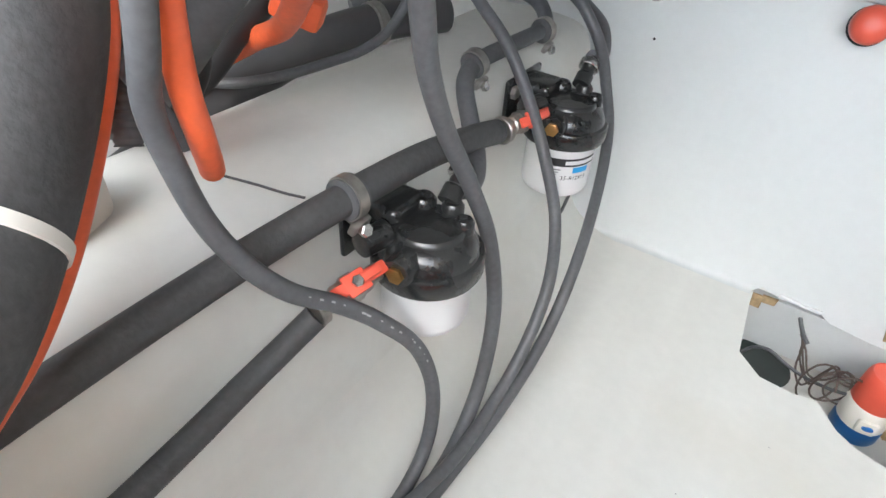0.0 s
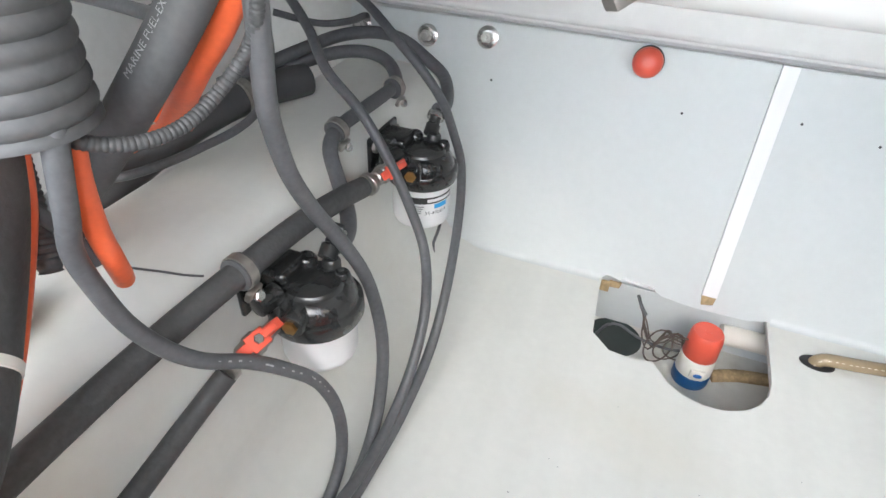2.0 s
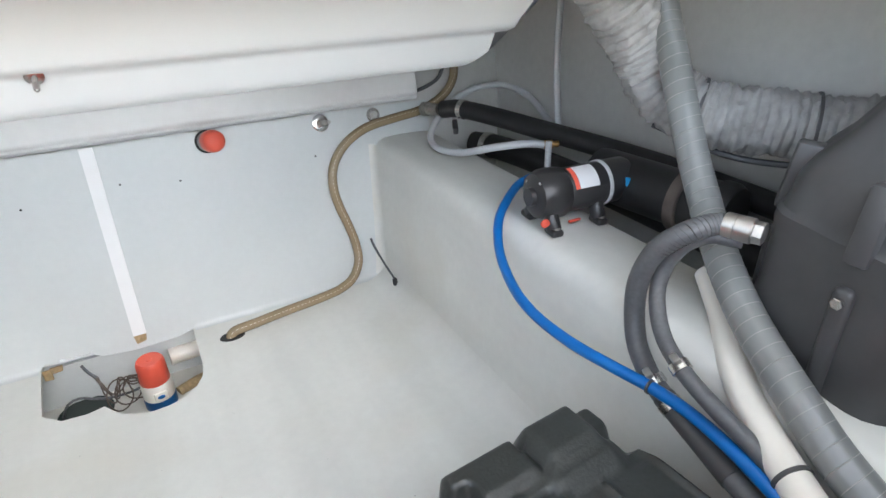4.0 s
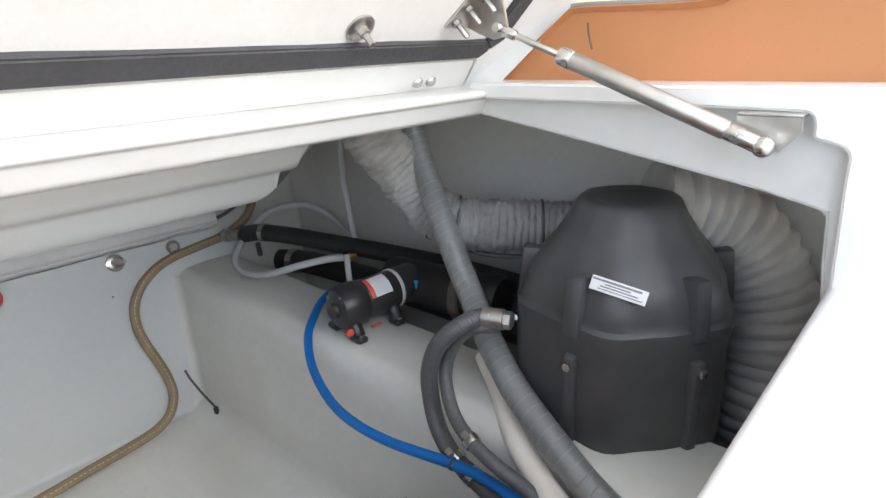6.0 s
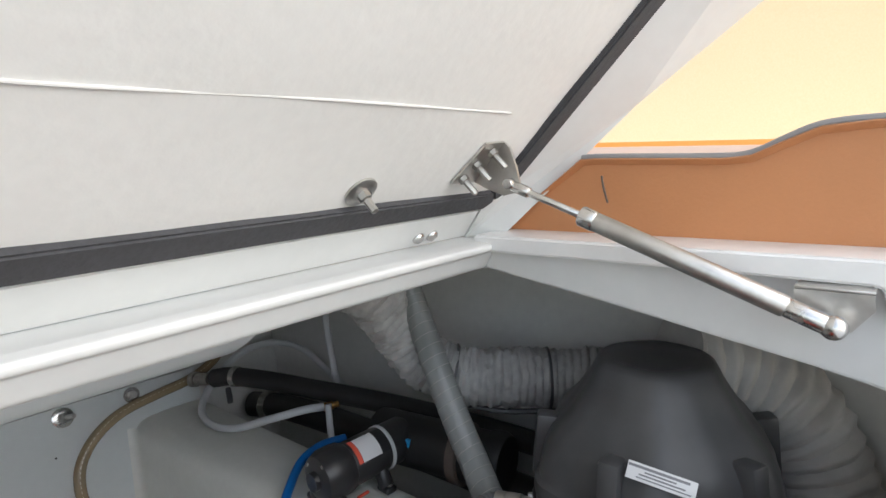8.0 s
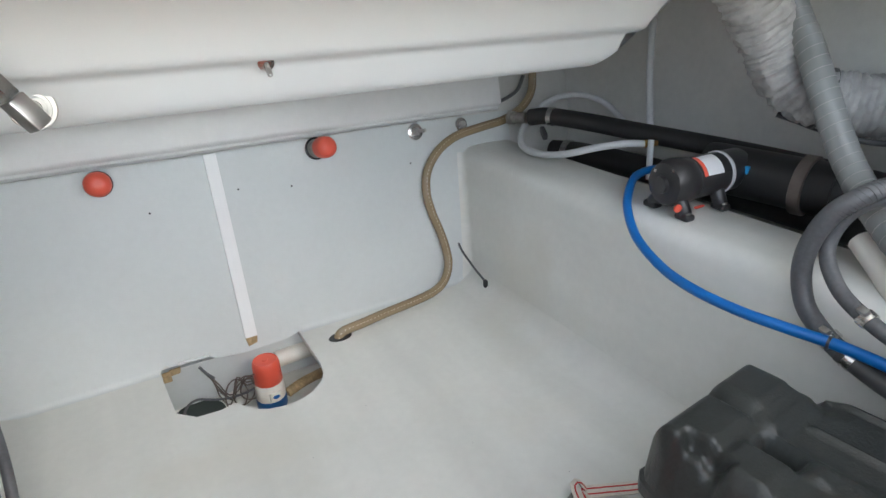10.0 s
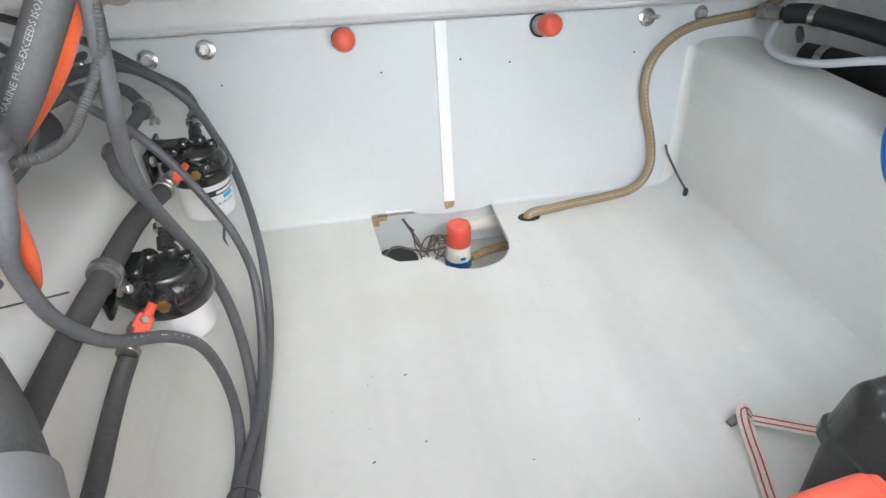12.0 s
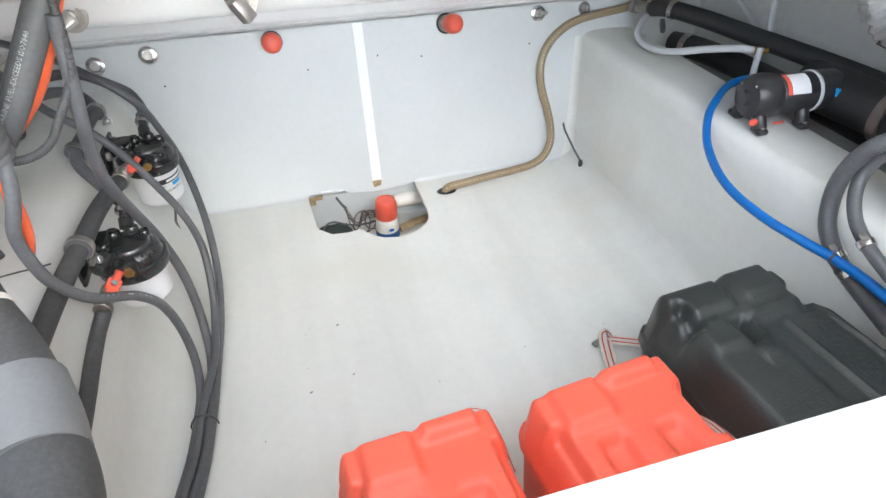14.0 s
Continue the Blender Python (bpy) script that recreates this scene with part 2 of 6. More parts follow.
def tube_bm(pts, r, sides=14, step=0.008, ribs=None, caps=True, bm=None, jitter=0.0):
    """A round hose along pts. ribs: (pitch, depth) of its rings."""
    path = smooth_path(pts, step)
    bm = bm or bmesh.new()
    rings, run, prev = [], 0.0, path[0]
    for q, t, a, b in frames_along(path):
        run += (q - prev).length
        prev = q
        rr = r
        if ribs:
            w = 0.5 + 0.5 * math.cos(2 * math.pi * run / ribs[0])
            rr = r - ribs[1] * (1 - w ** (ribs[2] if len(ribs) > 2 else 0.6))
        ring = []
        for k in range(sides):
            ang = 2 * math.pi * k / sides
            off = (a * math.cos(ang) + b * math.sin(ang))
            j = jitter * (0.7 * noise.noise((q + off * r) * 45) + 0.45 * noise.noise((q + off * r) * 120)) if jitter else 0
            ring.append(bm.verts.new(q + off * (rr + j)))
        rings.append(ring)
    for r0, r1 in zip(rings, rings[1:]):
        for k in range(sides):
            bm.faces.new((r0[k], r0[(k + 1) % sides], r1[(k + 1) % sides], r1[k]))
    if caps:
        bm.faces.new(rings[0][::-1])
        bm.faces.new(rings[-1])
    return bm


def helix_bm(pts, r, pitch, wire, sides=5, per_turn=14, phase=0.0):
    path = smooth_path(pts, 0.004)
    fr = frames_along(path)
    d = [0.0]
    for a, b in zip(path, path[1:]):
        d.append(d[-1] + (b - a).length)
    n = int(d[-1] / pitch * per_turn)
    out, j = [], 0
    for i in range(n):
        s = d[-1] * i / n
        while j < len(d) - 2 and d[j + 1] < s:
            j += 1
        q, t, a, b = fr[j]
        q = q + t * (s - d[j])
        ang = 2 * math.pi * i / per_turn + phase
        out.append(q + (a * math.cos(ang) + b * math.sin(ang)) * r)
    bm = bmesh.new()
    rings = []
    for q, t, a, b in frames_along(out):
        rings.append([bm.verts.new(q + (a * math.cos(2 * math.pi * k / sides) + b * math.sin(2 * math.pi * k / sides)) * wire) for k in range(sides)])
    for r0, r1 in zip(rings, rings[1:]):
        for k in range(sides):
            bm.faces.new((r0[k], r0[(k + 1) % sides], r1[(k + 1) % sides], r1[k]))
    return bm


def lathe_bm(profile, m=None, sides=28, bm=None):
    """Turns (radius, height) pairs round z and places the result by m."""
    bm = bm or bmesh.new()
    m = m or Matrix.Identity(4)
    rings = []
    for r, z in profile:
        if r < 1e-6:
            rings.append([bm.verts.new(m @ Vector((0, 0, z)))])
        else:
            rings.append([bm.verts.new(m @ Vector((r * math.cos(2 * math.pi * k / sides), r * math.sin(2 * math.pi * k / sides), z))) for k in range(sides)])
    for a, b in zip(rings, rings[1:]):
        for k in range(sides):
            k2 = (k + 1) % sides
            if len(a) == 1 and len(b) == 1:
                continue
            if len(a) == 1:
                bm.faces.new((a[0], b[k], b[k2]))
            elif len(b) == 1:
                bm.faces.new((a[k], a[k2], b[0]))
            else:
                bm.faces.new((a[k], a[k2], b[k2], b[k]))
    for ring, flip in ((rings[0], True), (rings[-1], False)):
        if len(ring) > 2:
            bm.faces.new(ring[::-1] if flip else ring)
    return bm


def box_bm(size, m=None, bevel=0.003, seg=2, bm=None):
    bm2 = bmesh.new()
    bmesh.ops.create_cube(bm2, size=1.0)
    for v in bm2.verts:
        v.co = Vector((v.co.x * size[0], v.co.y * size[1], v.co.z * size[2]))
    if bevel:
        bmesh.ops.bevel(bm2, geom=bm2.edges[:], offset=min(bevel, min(size) * 0.45), segments=seg, affect="EDGES", profile=0.5)
    if m:
        bm2.transform(m)
    if bm is None:
        return bm2
    tmp = bpy.data.meshes.new("join")
    bm2.to_mesh(tmp)
    bm2.free()
    bm.from_mesh(tmp)
    bpy.data.meshes.remove(tmp)
    return bm


def extrude_bm(profile, a, b, axis="x", bevel=0.0):
    """A closed outline (pairs) drawn out along an axis from a to b."""
    def put(u, v, w):
        return (w, u, v) if axis == "x" else ((u, w, v) if axis == "y" else (u, v, w))
    bm = bmesh.new()
    lo = [bm.verts.new(put(u, v, a)) for u, v in profile]
    hi = [bm.verts.new(put(u, v, b)) for u, v in profile]
    bm.faces.new(lo[::-1])
    bm.faces.new(hi)
    for i in range(len(lo)):
        j = (i + 1) % len(lo)
        bm.faces.new((lo[i], lo[j], hi[j], hi[i]))
    if bevel:
        bmesh.ops.recalc_face_normals(bm, faces=bm.faces)
        bmesh.ops.bevel(bm, geom=[e for e in bm.edges if e.calc_face_angle(0) > 0.5], offset=bevel, segments=3, affect="EDGES")
    return bm


def round_outline(pts, radii, seg=6):
    out = []
    for i, p in enumerate(pts):
        p = Vector(p)
        r = radii[i]
        if not r:
            out.append(tuple(p))
            continue
        a, b = (Vector(pts[i - 1]) - p), (Vector(pts[(i + 1) % len(pts)]) - p)
        r = min(r, a.length * 0.49, b.length * 0.49)
        a, b = p + a.normalized() * r, p + b.normalized() * r
        for k in range(seg + 1):
            s = k / seg
            out.append(tuple((1 - s) ** 2 * a + 2 * s * (1 - s) * p + s * s * b))
    return out


def aim(at, direction, roll=0.0):
    """A pose at a place whose z points along direction."""
    q = Vector(direction).to_track_quat("Z", "Y")
    return Matrix.Translation(at) @ q.to_matrix().to_4x4() @ Matrix.Rotation(roll, 4, "Z")


def text_mesh(body, size):
    cu = bpy.data.curves.new("writing", "FONT")
    cu.body, cu.size, cu.align_x, cu.align_y = body, size, "CENTER", "CENTER"
    cu.resolution_u = 1
    ob = bpy.data.objects.new("writing", cu)
    scene.collection.objects.link(ob)
    dg = bpy.context.evaluated_depsgraph_get()
    me = bpy.data.meshes.new_from_object(ob.evaluated_get(dg))
    bm = bmesh.new()
    bm.from_mesh(me)
    bpy.data.objects.remove(ob)
    bpy.data.curves.remove(cu)
    bpy.data.meshes.remove(me)
    return bm


def facing_angle(pts, s_mid, toward, step=0.008, up=(0, 0, 1)):
    """The angle round a hose, s_mid metres along it, that faces a direction."""
    path = smooth_path(pts, step)
    run = 0.0
    for (q, t, a, b), nxt in zip(frames_along(path, up), path[1:]):
        run += (nxt - q).length
        if run >= s_mid:
            v = Vector(toward)
            return math.atan2(v.dot(b), v.dot(a))
    return 0.0


def text_on_tube(body, size, pts, r, s_mid, angle, flip=1, up=(0, 0, 1)):
    """Printing wrapped on a hose: centred s_mid metres along it, at an angle round it."""
    bm = text_mesh(body, size)
    bmesh.ops.subdivide_edges(bm, edges=[e for e in bm.edges if e.calc_length() > size * 0.4], cuts=1)
    path = smooth_path(pts)
    fr = frames_along(path, up)
    d = [0.0]
    for a, b in zip(path, path[1:]):
        d.append(d[-1] + (b - a).length)
    for v in bm.verts:
        s = min(max(s_mid + flip * v.co.x, 0), d[-1])
        j = max(i for i in range(len(d)) if d[i] <= s) if s > 0 else 0
        q, t, a, b = fr[j]
        ang = angle - flip * v.co.y / r
        v.co = q + t * (s - d[j]) + (a * math.cos(ang) + b * math.sin(ang)) * (r + 0.0006)
    return bm


LEAN_T = math.tan(radians(14.31))
WN = Vector((0, -math.cos(radians(14.31)), math.sin(radians(14.31))))


def on_wall(x, z, out=0.0):
    """A place on the leaning aft wall, out metres proud of it."""
    return Vector((x, z * LEAN_T, z)) + WN * out


# ---- setting ----
HOLE = [(-0.231, 0.03), (-0.231, -0.03), (-0.223, -0.15), (-0.191, -0.182), (-0.150, -0.186), (-0.121, -0.179), (-0.108, -0.198), (-0.094, -0.217),
        (-0.070, -0.232), (-0.04, -0.239), (-0.01, -0.237), (0.017, -0.226), (0.040, -0.205), (0.054, -0.18), (0.060, -0.15), (0.061, 0.03)]


def floor_sheet():
    """The bilge sole: a flat sheet with the ragged sump cut-out and soft coves along its sides."""
    bm = bmesh.new()
    outer = [(-0.62, 0.04), (-0.62, -1.30), (0.58, -1.30), (0.58, 0.04)]
    loop = [bm.verts.new((x, y, 0)) for x, y in outer + HOLE[::-1]]
    es = [bm.edges.new((loop[i], loop[(i + 1) % len(loop)])) for i in range(len(loop))]
    bmesh.ops.triangle_fill(bm, edges=es, use_beauty=True)
    r = bmesh.ops.extrude_face_region(bm, geom=bm.faces[:])
    for v in r["geom"]:
        if isinstance(v, bmesh.types.BMVert):
            v.co.z -= 0.011
    return bm


tagged(finish("floor", floor_sheet(), GEL_FLOOR, smooth=False), "glossy off-white fibreglass bilge floor with a cut-out sump hole", "floor", kind="structure")


def cove(a, b, u, v, r=0.03, seg=6, dip=0.004):
    """A concave fillet between two surfaces, from a to b; u and v lead away from the corner along them."""
    bm = bmesh.new()
    u, v = Vector(u).normalized() * r, Vector(v).normalized() * r
    rows = []
    n = 10
    for i in range(n + 1):
        q = Vector(a).lerp(Vector(b), i / n)
        row = []
        for k in range(seg + 1):
            s = k / seg
            row.append(bm.verts.new(q + (1 - s) ** 2 * u + s * s * v + (u + v) * dip))
        rows.append(row)
    for r0, r1 in zip(rows, rows[1:]):
        for k in range(seg):
            bm.faces.new((r0[k], r0[k + 1], r1[k + 1], r1[k]))
    return bm


for a, b in (((-0.56, 0.0, 0.0), (-0.235, 0.0, 0.0)), ((0.065, 0, 0), (0.525, 0, 0))):
    tagged(finish("trim", cove(a, b, (0, -1, 0), (0, LEAN_T, 1), 0.010, 8, 0.006), GEL_WALL), "smooth fibreglass fillet along the foot of the wall", "fillet", kind="structure")
tagged(finish("trim", cove((0.5362, 0.02, 0), (0.5362, -1.24, 0), (-1, 0, 0), (0.082, 0, 1), 0.055, 16, 0.002), GEL_FLOOR), "smooth fibreglass fillet along the foot of the stringer", "fillet", kind="structure")
tagged(finish("trim", cove((-0.566, 0.02, 0), (-0.566, -1.24, 0), (1, 0, 0), (-0.129, 0, 1), 0.10, 16, 0.002), GEL_FLOOR), "smooth fibreglass fillet along the foot of the stringer", "fillet", kind="structure")

tagged(finish("trim", cove((0.5355, 0.0, 0.0), (0.5615, 0.085, 0.325), (-1, 0, 0), (0.0, -1, 0), 0.026, 10, 0.004), GEL_FLOOR), "smooth fibreglass fillet between the wall and the stringer", "fillet", kind="structure")
# aft wall: a leaning board with a ragged foot over the sump
wb = bmesh.new()
foot = [(-0.235, 0.0), (-0.222, 0.012), (-0.20, 0.006), (-0.17, 0.011), (-0.135, 0.004), (-0.12, -0.004), (-0.06, -0.01), (0.03, -0.008), (0.061, 0.0)]
line = [(-0.80, -0.02), (-0.60, -0.02), (-0.235, -0.012)] + foot + [(0.065, -0.012), (0.60, -0.02), (0.72, -0.02), (0.72, 0.408), (0.40, 0.4115), (0.0, 0.410), (-0.4, 0.411), (-0.80, 0.408)]
front = [wb.verts.new(on_wall(x, z)) for x, z in line]
back = [wb.verts.new(on_wall(x, z, -0.016)) for x, z in line]
wb.faces.new(front)
wb.faces.new(back[::-1])
for i in range(len(line)):
    j = (i + 1) % len(line)
    wb.faces.new((front[j], front[i], back[i], back[j]))
tagged(finish("wall_aft", wb, GEL_WALL, smooth=False), "bluish-white painted transom board leaning aft above the floor", "wall", kind="structure")
# transom proper behind it
tb = extrude_bm([(0.035, -0.2), (0.03, 0.02), (0.135, 0.42), (0.16, 0.50), (0.20, 0.80), (0.24, 0.80), (0.20, 0.42), (0.10, -0.2)], -1.15, 1.15)
tagged(finish("wall_transom", tb, GEL_HULL, smooth=False), "pale fibreglass transom behind the board", "wall", kind="structure")
# lighter deck gelcoat makes up in colour for the liner's shadow here
tl = extrude_bm([(0.116, 0.411), (0.110, 0.418), (0.112, 0.438), (0.122, 0.443), (0.150, 0.60), (0.175, 0.60), (0.165, 0.411)], -0.88, 0.70)
tagged(finish("trim", tl, GEL_DECK), "white capping strip along the top of the transom board", "strip", kind="structure")

# stringers
prof = round_outline([(-0.562, -0.02), (-0.605, 0.313), (-0.70, 0.322), (-0.80, 0.318), (-0.84, -0.02)], [0, 0.055, 0.02, 0.02, 0], 10)
sl = extrude_bm(prof, 0.19, -1.26, "y")
tagged(finish("stringer_left", sl, GEL_FLOOR, angle=30), "grey-white glassed-in stringer with a rounded top edge", "stringer", kind="structure")
prof = round_outline([(0.533, -0.02), (0.562, 0.333), (0.64, 0.337), (0.725, 0.333), (0.745, -0.02)], [0, 0.055, 0.02, 0.02, 0], 10)
sr = extrude_bm(prof, 0.19, -1.26, "y")
tagged(finish("stringer_right", sr, GEL_FLOOR, angle=30), "grey-white glassed-in stringer with a rounded top edge", "stringer", kind="structure")

# hull sides, forward bulkhead
hs = extrude_bm([(0.74, -0.05), (0.90, 0.10), (0.955, 0.35), (0.985, 0.80), (1.05, 0.80), (1.03, 0.3), (0.95, -0.05)], 0.25, -1.9, "y")
tagged(finish("wall_starboard", hs, GEL_HULL, angle=60), "dull grey inside of the hull side", "wall", kind="structure")
hp = extrude_bm([(-0.80, -0.05), (-0.97, 0.10), (-1.03, 0.35), (-1.06, 0.80), (-1.12, 0.80), (-1.10, 0.3), (-1.0, -0.05)], 0.25, -1.9, "y")
tagged(finish("wall_port", hp, GEL_HULL, angle=60), "dull grey inside of the hull side", "wall", kind="structure")
hb = extrude_bm([(-1.1, -0.05), (-0.32, -0.05), (-0.32, -0.118), (0.13, -0.118), (0.13, -0.05), (1.1, -0.05), (1.1, -0.2), (-1.1, -0.2)], 0.3, -1.9, "y")
tagged(finish("floor_hull", hb, SUMP, smooth=False), "stained hull bottom in the sump under the floor", "floor", kind="structure")
tagged(finish("wall_sump", extrude_bm([(-0.32, -0.118), (0.13, -0.118), (0.13, -0.012), (-0.32, -0.012)], -0.33, -0.34, "y"), SUMP, smooth=False), "stained end of the sump", "wall", kind="structure")

tagged(finish("wall_sump", extrude_bm([(0.026, -0.118), (0.033, -0.118), (0.033, -0.012), (0.016, -0.012)], -0.32, 0.13, "x"), GEL_WALL, smooth=False), "pale back of the sump", "wall", kind="structure")
# liner box above the transom board: two stepped faces with soft edges
prof = round_outline([(0.14, 0.585), (-0.378, 0.575), (-0.408, 0.632), (-0.432, 0.640), (-0.455, 0.705), (-0.50, 0.745), (-0.50, 0.79), (0.16, 0.79)], [0, 0.030, 0.008, 0.01, 0.03, 0.03, 0, 0], 6)
lb = extrude_bm(prof, -1.0, 0.60, "x")
for v in lb.verts:
    if v.co.x > 0.5:
        z = v.co.z
        v.co.x = 0.548 + 0.016 * min(1, max(0, (z - 0.575) / 0.012)) + 0.020 * min(1, max(0, (z - 0.587) / 0.015)) + (0.024 if z > 0.633 else 0) + 0.9 * max(0.0, z - 0.655)
tagged(finish("ceiling_liner", lb, GEL_LINER, angle=30), "white moulded underside of the aft seat liner with stepped faces", "liner", kind="structure")
# lightened likewise: the whiter colour offsets shade under the liner
lp_ = extrude_bm(round_outline([(0.094, 0.426), (0.088, 0.434), (0.122, 0.575), (0.15, 0.575), (0.118, 0.43)], [0.004, 0.006, 0, 0, 0], 3), -0.95, 0.69, "x")
tagged(finish("trim", lp_, GEL_DECK), "white moulded lip hanging over the transom board", "lip", kind="structure")
# deck round the opening: aft rim with a rolled lip
prof = round_outline([(-0.48, 0.772), (-0.48, 0.745), (-0.76, 0.738), (-0.795, 0.738), (-0.807, 0.742), (-0.8185, 0.7625), (-0.826, 0.765), (-0.828, 0.773), (-0.815, 0.776), (-0.77, 0.777), (-0.5, 0.795)], [0, 0, 0.01, 0.006, 0.005, 0.002, 0.003, 0.004, 0.002, 0.002, 0], 4)
tagged(finish("deck_rim_aft", extrude_bm(prof, -1.15, 0.655, "x"), GEL_RIM_DIMMED, angle=30), "white rolled edge of the hatch opening", "deck edge", kind="structure")


low_edge = [(-0.30, 0.745), (-0.80, 0.742), (-0.946, 0.7192), (-1.053, 0.7004), (-1.148, 0.684), (-1.192, 0.6747), (-1.2155, 0.668), (-1.2198, 0.6126), (-1.2271, 0.5534), (-1.234, 0.50), (-1.30, 0.50), (-1.30, 0.770), (-0.30, 0.770)]
# inner face under the overhang; its shade comes from the darkened gelcoat
tagged(finish("deck_rim_side", extrude_bm(low_edge, 0.655, 0.690, "x", bevel=0.003), GEL_RIM_DIMMED, angle=30), "white fibreglass coaming along the side of the hatch opening", "coaming", kind="structure")
# outer lip of the opening: straight along the side, stepped down to the cockpit corner
lip_edge = round_outline([(-0.80, 0.764), (-1.08, 0.7625), (-1.1925, 0.761), (-1.1962, 0.750), (-1.1962, 0.738), (-1.2265, 0.731), (-1.2265, 0.700), (-1.229, 0.642), (-1.2315, 0.578), (-1.2315, 0.45), (-1.95, 0.45), (-1.95, 0.783), (-0.80, 0.783)], [0, 0, 0.006, 0.003, 0.010, 0.010, 0, 0, 0, 0, 0, 0, 0], 5)
tagged(finish("bulkhead_post", extrude_bm(lip_edge, 0.640, 0.72, "x", bevel=0.0025), GEL_DECK, angle=30), "white fibreglass lip and corner of the cockpit step", "bulkhead", kind="structure")
tagged(finish("deck_side_top", extrude_bm([(0.72, 0.770), (1.06, 0.775), (1.06, 0.784), (0.72, 0.783)], -0.10, -1.95, "y"), GEL_DECK, smooth=False), "white fibreglass side deck", "deck", kind="structure")
# unseen slab, added and sized to block light from above the transom
tagged(finish("deck_aft_blocker", extrude_bm([(0.645, 0.760), (1.06, 0.775), (1.06, 0.80), (0.645, 0.79)], 0.25, -0.10, "y"), GEL_DECK, smooth=False), "unseen white slab over the aft corner, keeping light off the transom", "deck", kind="structure")
# forward ledge
lg = extrude_bm(round_outline([(-1.229, 0.30), (-1.229, 0.604), (-1.95, 0.604), (-1.95, 0.30)], [0, 0.010, 0, 0], 5), -1.15, 0.66, "x")
tagged(finish("bulkhead_ledge", lg, GEL_DECK, angle=30), "white fibreglass cockpit ledge before the hatch", "bulkhead", kind="structure")
tagged(finish("bulkhead_low", extrude_bm([(-1.15, -0.05), (1.05, -0.05), (1.05, 0.55), (-1.15, 0.55)], -1.40, -1.42, "y"), GEL_HULL, smooth=False), "grey bulkhead under the cockpit ledge", "bulkhead", kind="structure")
# unseen port deck; its inner edge is placed to tune light on the stringer
tagged(finish("deck_port_unseen", extrude_bm([(-1.20, 0.70), (-0.90, 0.70), (-0.895, 0.766), (-1.20, 0.775)], -0.30, -1.95, "y", bevel=0.006), GEL_DECK, angle=30), "unseen white deck beside the hatch, its edge set by the light it blocks", "deck", kind="structure")


# ---- hatch lid with its gasket and strut ----
LD = Vector((0, -1, 1)).normalized()
LN = Vector((0, -1, -1)).normalized()
lid = thing("hatch_lid", "raised white hatch lid with a pale lining and dark gasket", "hatch", (0, -0.80, 0.79))


def lid_pt(x, d, out=0.0):
    return Vector((x, -0.803, 0.816)) + LD * d + LN * out - Vector((0, -0.80, 0.79))


LID_W, LID_L = 0.74, 0.62


def lid_slab(x0, x1, x1b, d0, d1, o0, o1, bevel=0.004):
    bm = bmesh.new()
    c = [lid_pt(x0, d0, o0), lid_pt(x1, d0, o0), lid_pt(x1b, d1, o0), lid_pt(x0, d1, o0), lid_pt(x0, d0, o1), lid_pt(x1, d0, o1), lid_pt(x1b, d1, o1), lid_pt(x0, d1, o1)]
    v = [bm.verts.new(p) for p in c]
    for f in ((0, 1, 2, 3), (7, 6, 5, 4), (0, 4, 5, 1), (1, 5, 6, 2), (2, 6, 7, 3), (3, 7, 4, 0)):
        bm.faces.new([v[k] for k in f])
    if bevel:
        bmesh.ops.bevel(bm, geom=bm.edges[:], offset=bevel, segments=2, affect="EDGES")
    return bm


panel = lid_slab(-LID_W, 0.655, 0.655, 0.026, LID_L, 0.0, -0.03, 0.0)
bmesh.ops.subdivide_edges(panel, edges=panel.edges[:], cuts=24, use_grid_fill=True)
for v in panel.verts:
    v.co += LN * (0.0025 * noise.noise(v.co * 9))
part("lining", panel, LID_SKIN, lid, "slightly wavy cream-white lining")
crease = [lid_pt(-0.74, 0.146, 0.001)] + [lid_pt(-0.6 + 0.13 * k, 0.146 - 0.0006 * k + 0.004 * noise.noise(Vector((k * 0.9, 3.0, 0))), 0.0004) for k in range(10)]
part("crease", tube_bm(crease, 0.0012, 8, 0.02), CREASE_SHADE, lid, "long raised crease in the lining")
def lid_outline(pts, o0, o1, bevel=0.002):
    """A slab whose outline is given in the lid's own plane."""
    bm = bmesh.new()
    top = [bm.verts.new(lid_pt(x, d, o0)) for x, d in pts]
    low = [bm.verts.new(lid_pt(x, d, o1)) for x, d in pts]
    bm.faces.new(top)
    bm.faces.new(low[::-1])
    for k in range(len(pts)):
        j = (k + 1) % len(pts)
        bm.faces.new((top[j], top[k], low[k], low[j]))
    bmesh.ops.recalc_face_normals(bm, faces=bm.faces)
    if bevel:
        bmesh.ops.bevel(bm, geom=[e for e in bm.edges if e.calc_face_angle(0) > 0.5], offset=bevel, segments=2, affect="EDGES")
    return bm


part("gasket", lid_outline([(-LID_W, -0.001), (0.6480, 0.002), (0.6600, 0.0150), (0.6460, 0.0290), (-LID_W, 0.027)], 0.007, -0.01), GASKET, lid, "dark grey foam gasket")
part("gasket", lid_outline([(0.6603, 0.0153), (0.6770, 0.033), (0.6800, LID_L), (0.6470, LID_L), (0.6463, 0.0293)], 0.0068, -0.01), GASKET, lid, "dark grey foam gasket")
flange = lid_outline([(0.6490, 0.0010), (0.6650, -0.052), (0.690, -0.050), (0.687, -0.010), (0.737, 0.188), (0.770, 0.246), (0.818, 0.326), (1.02, LID_L), (0.6805, LID_L), (0.6777, 0.033)], 0.005, -0.04, 0)
flange.verts.ensure_lookup_table()
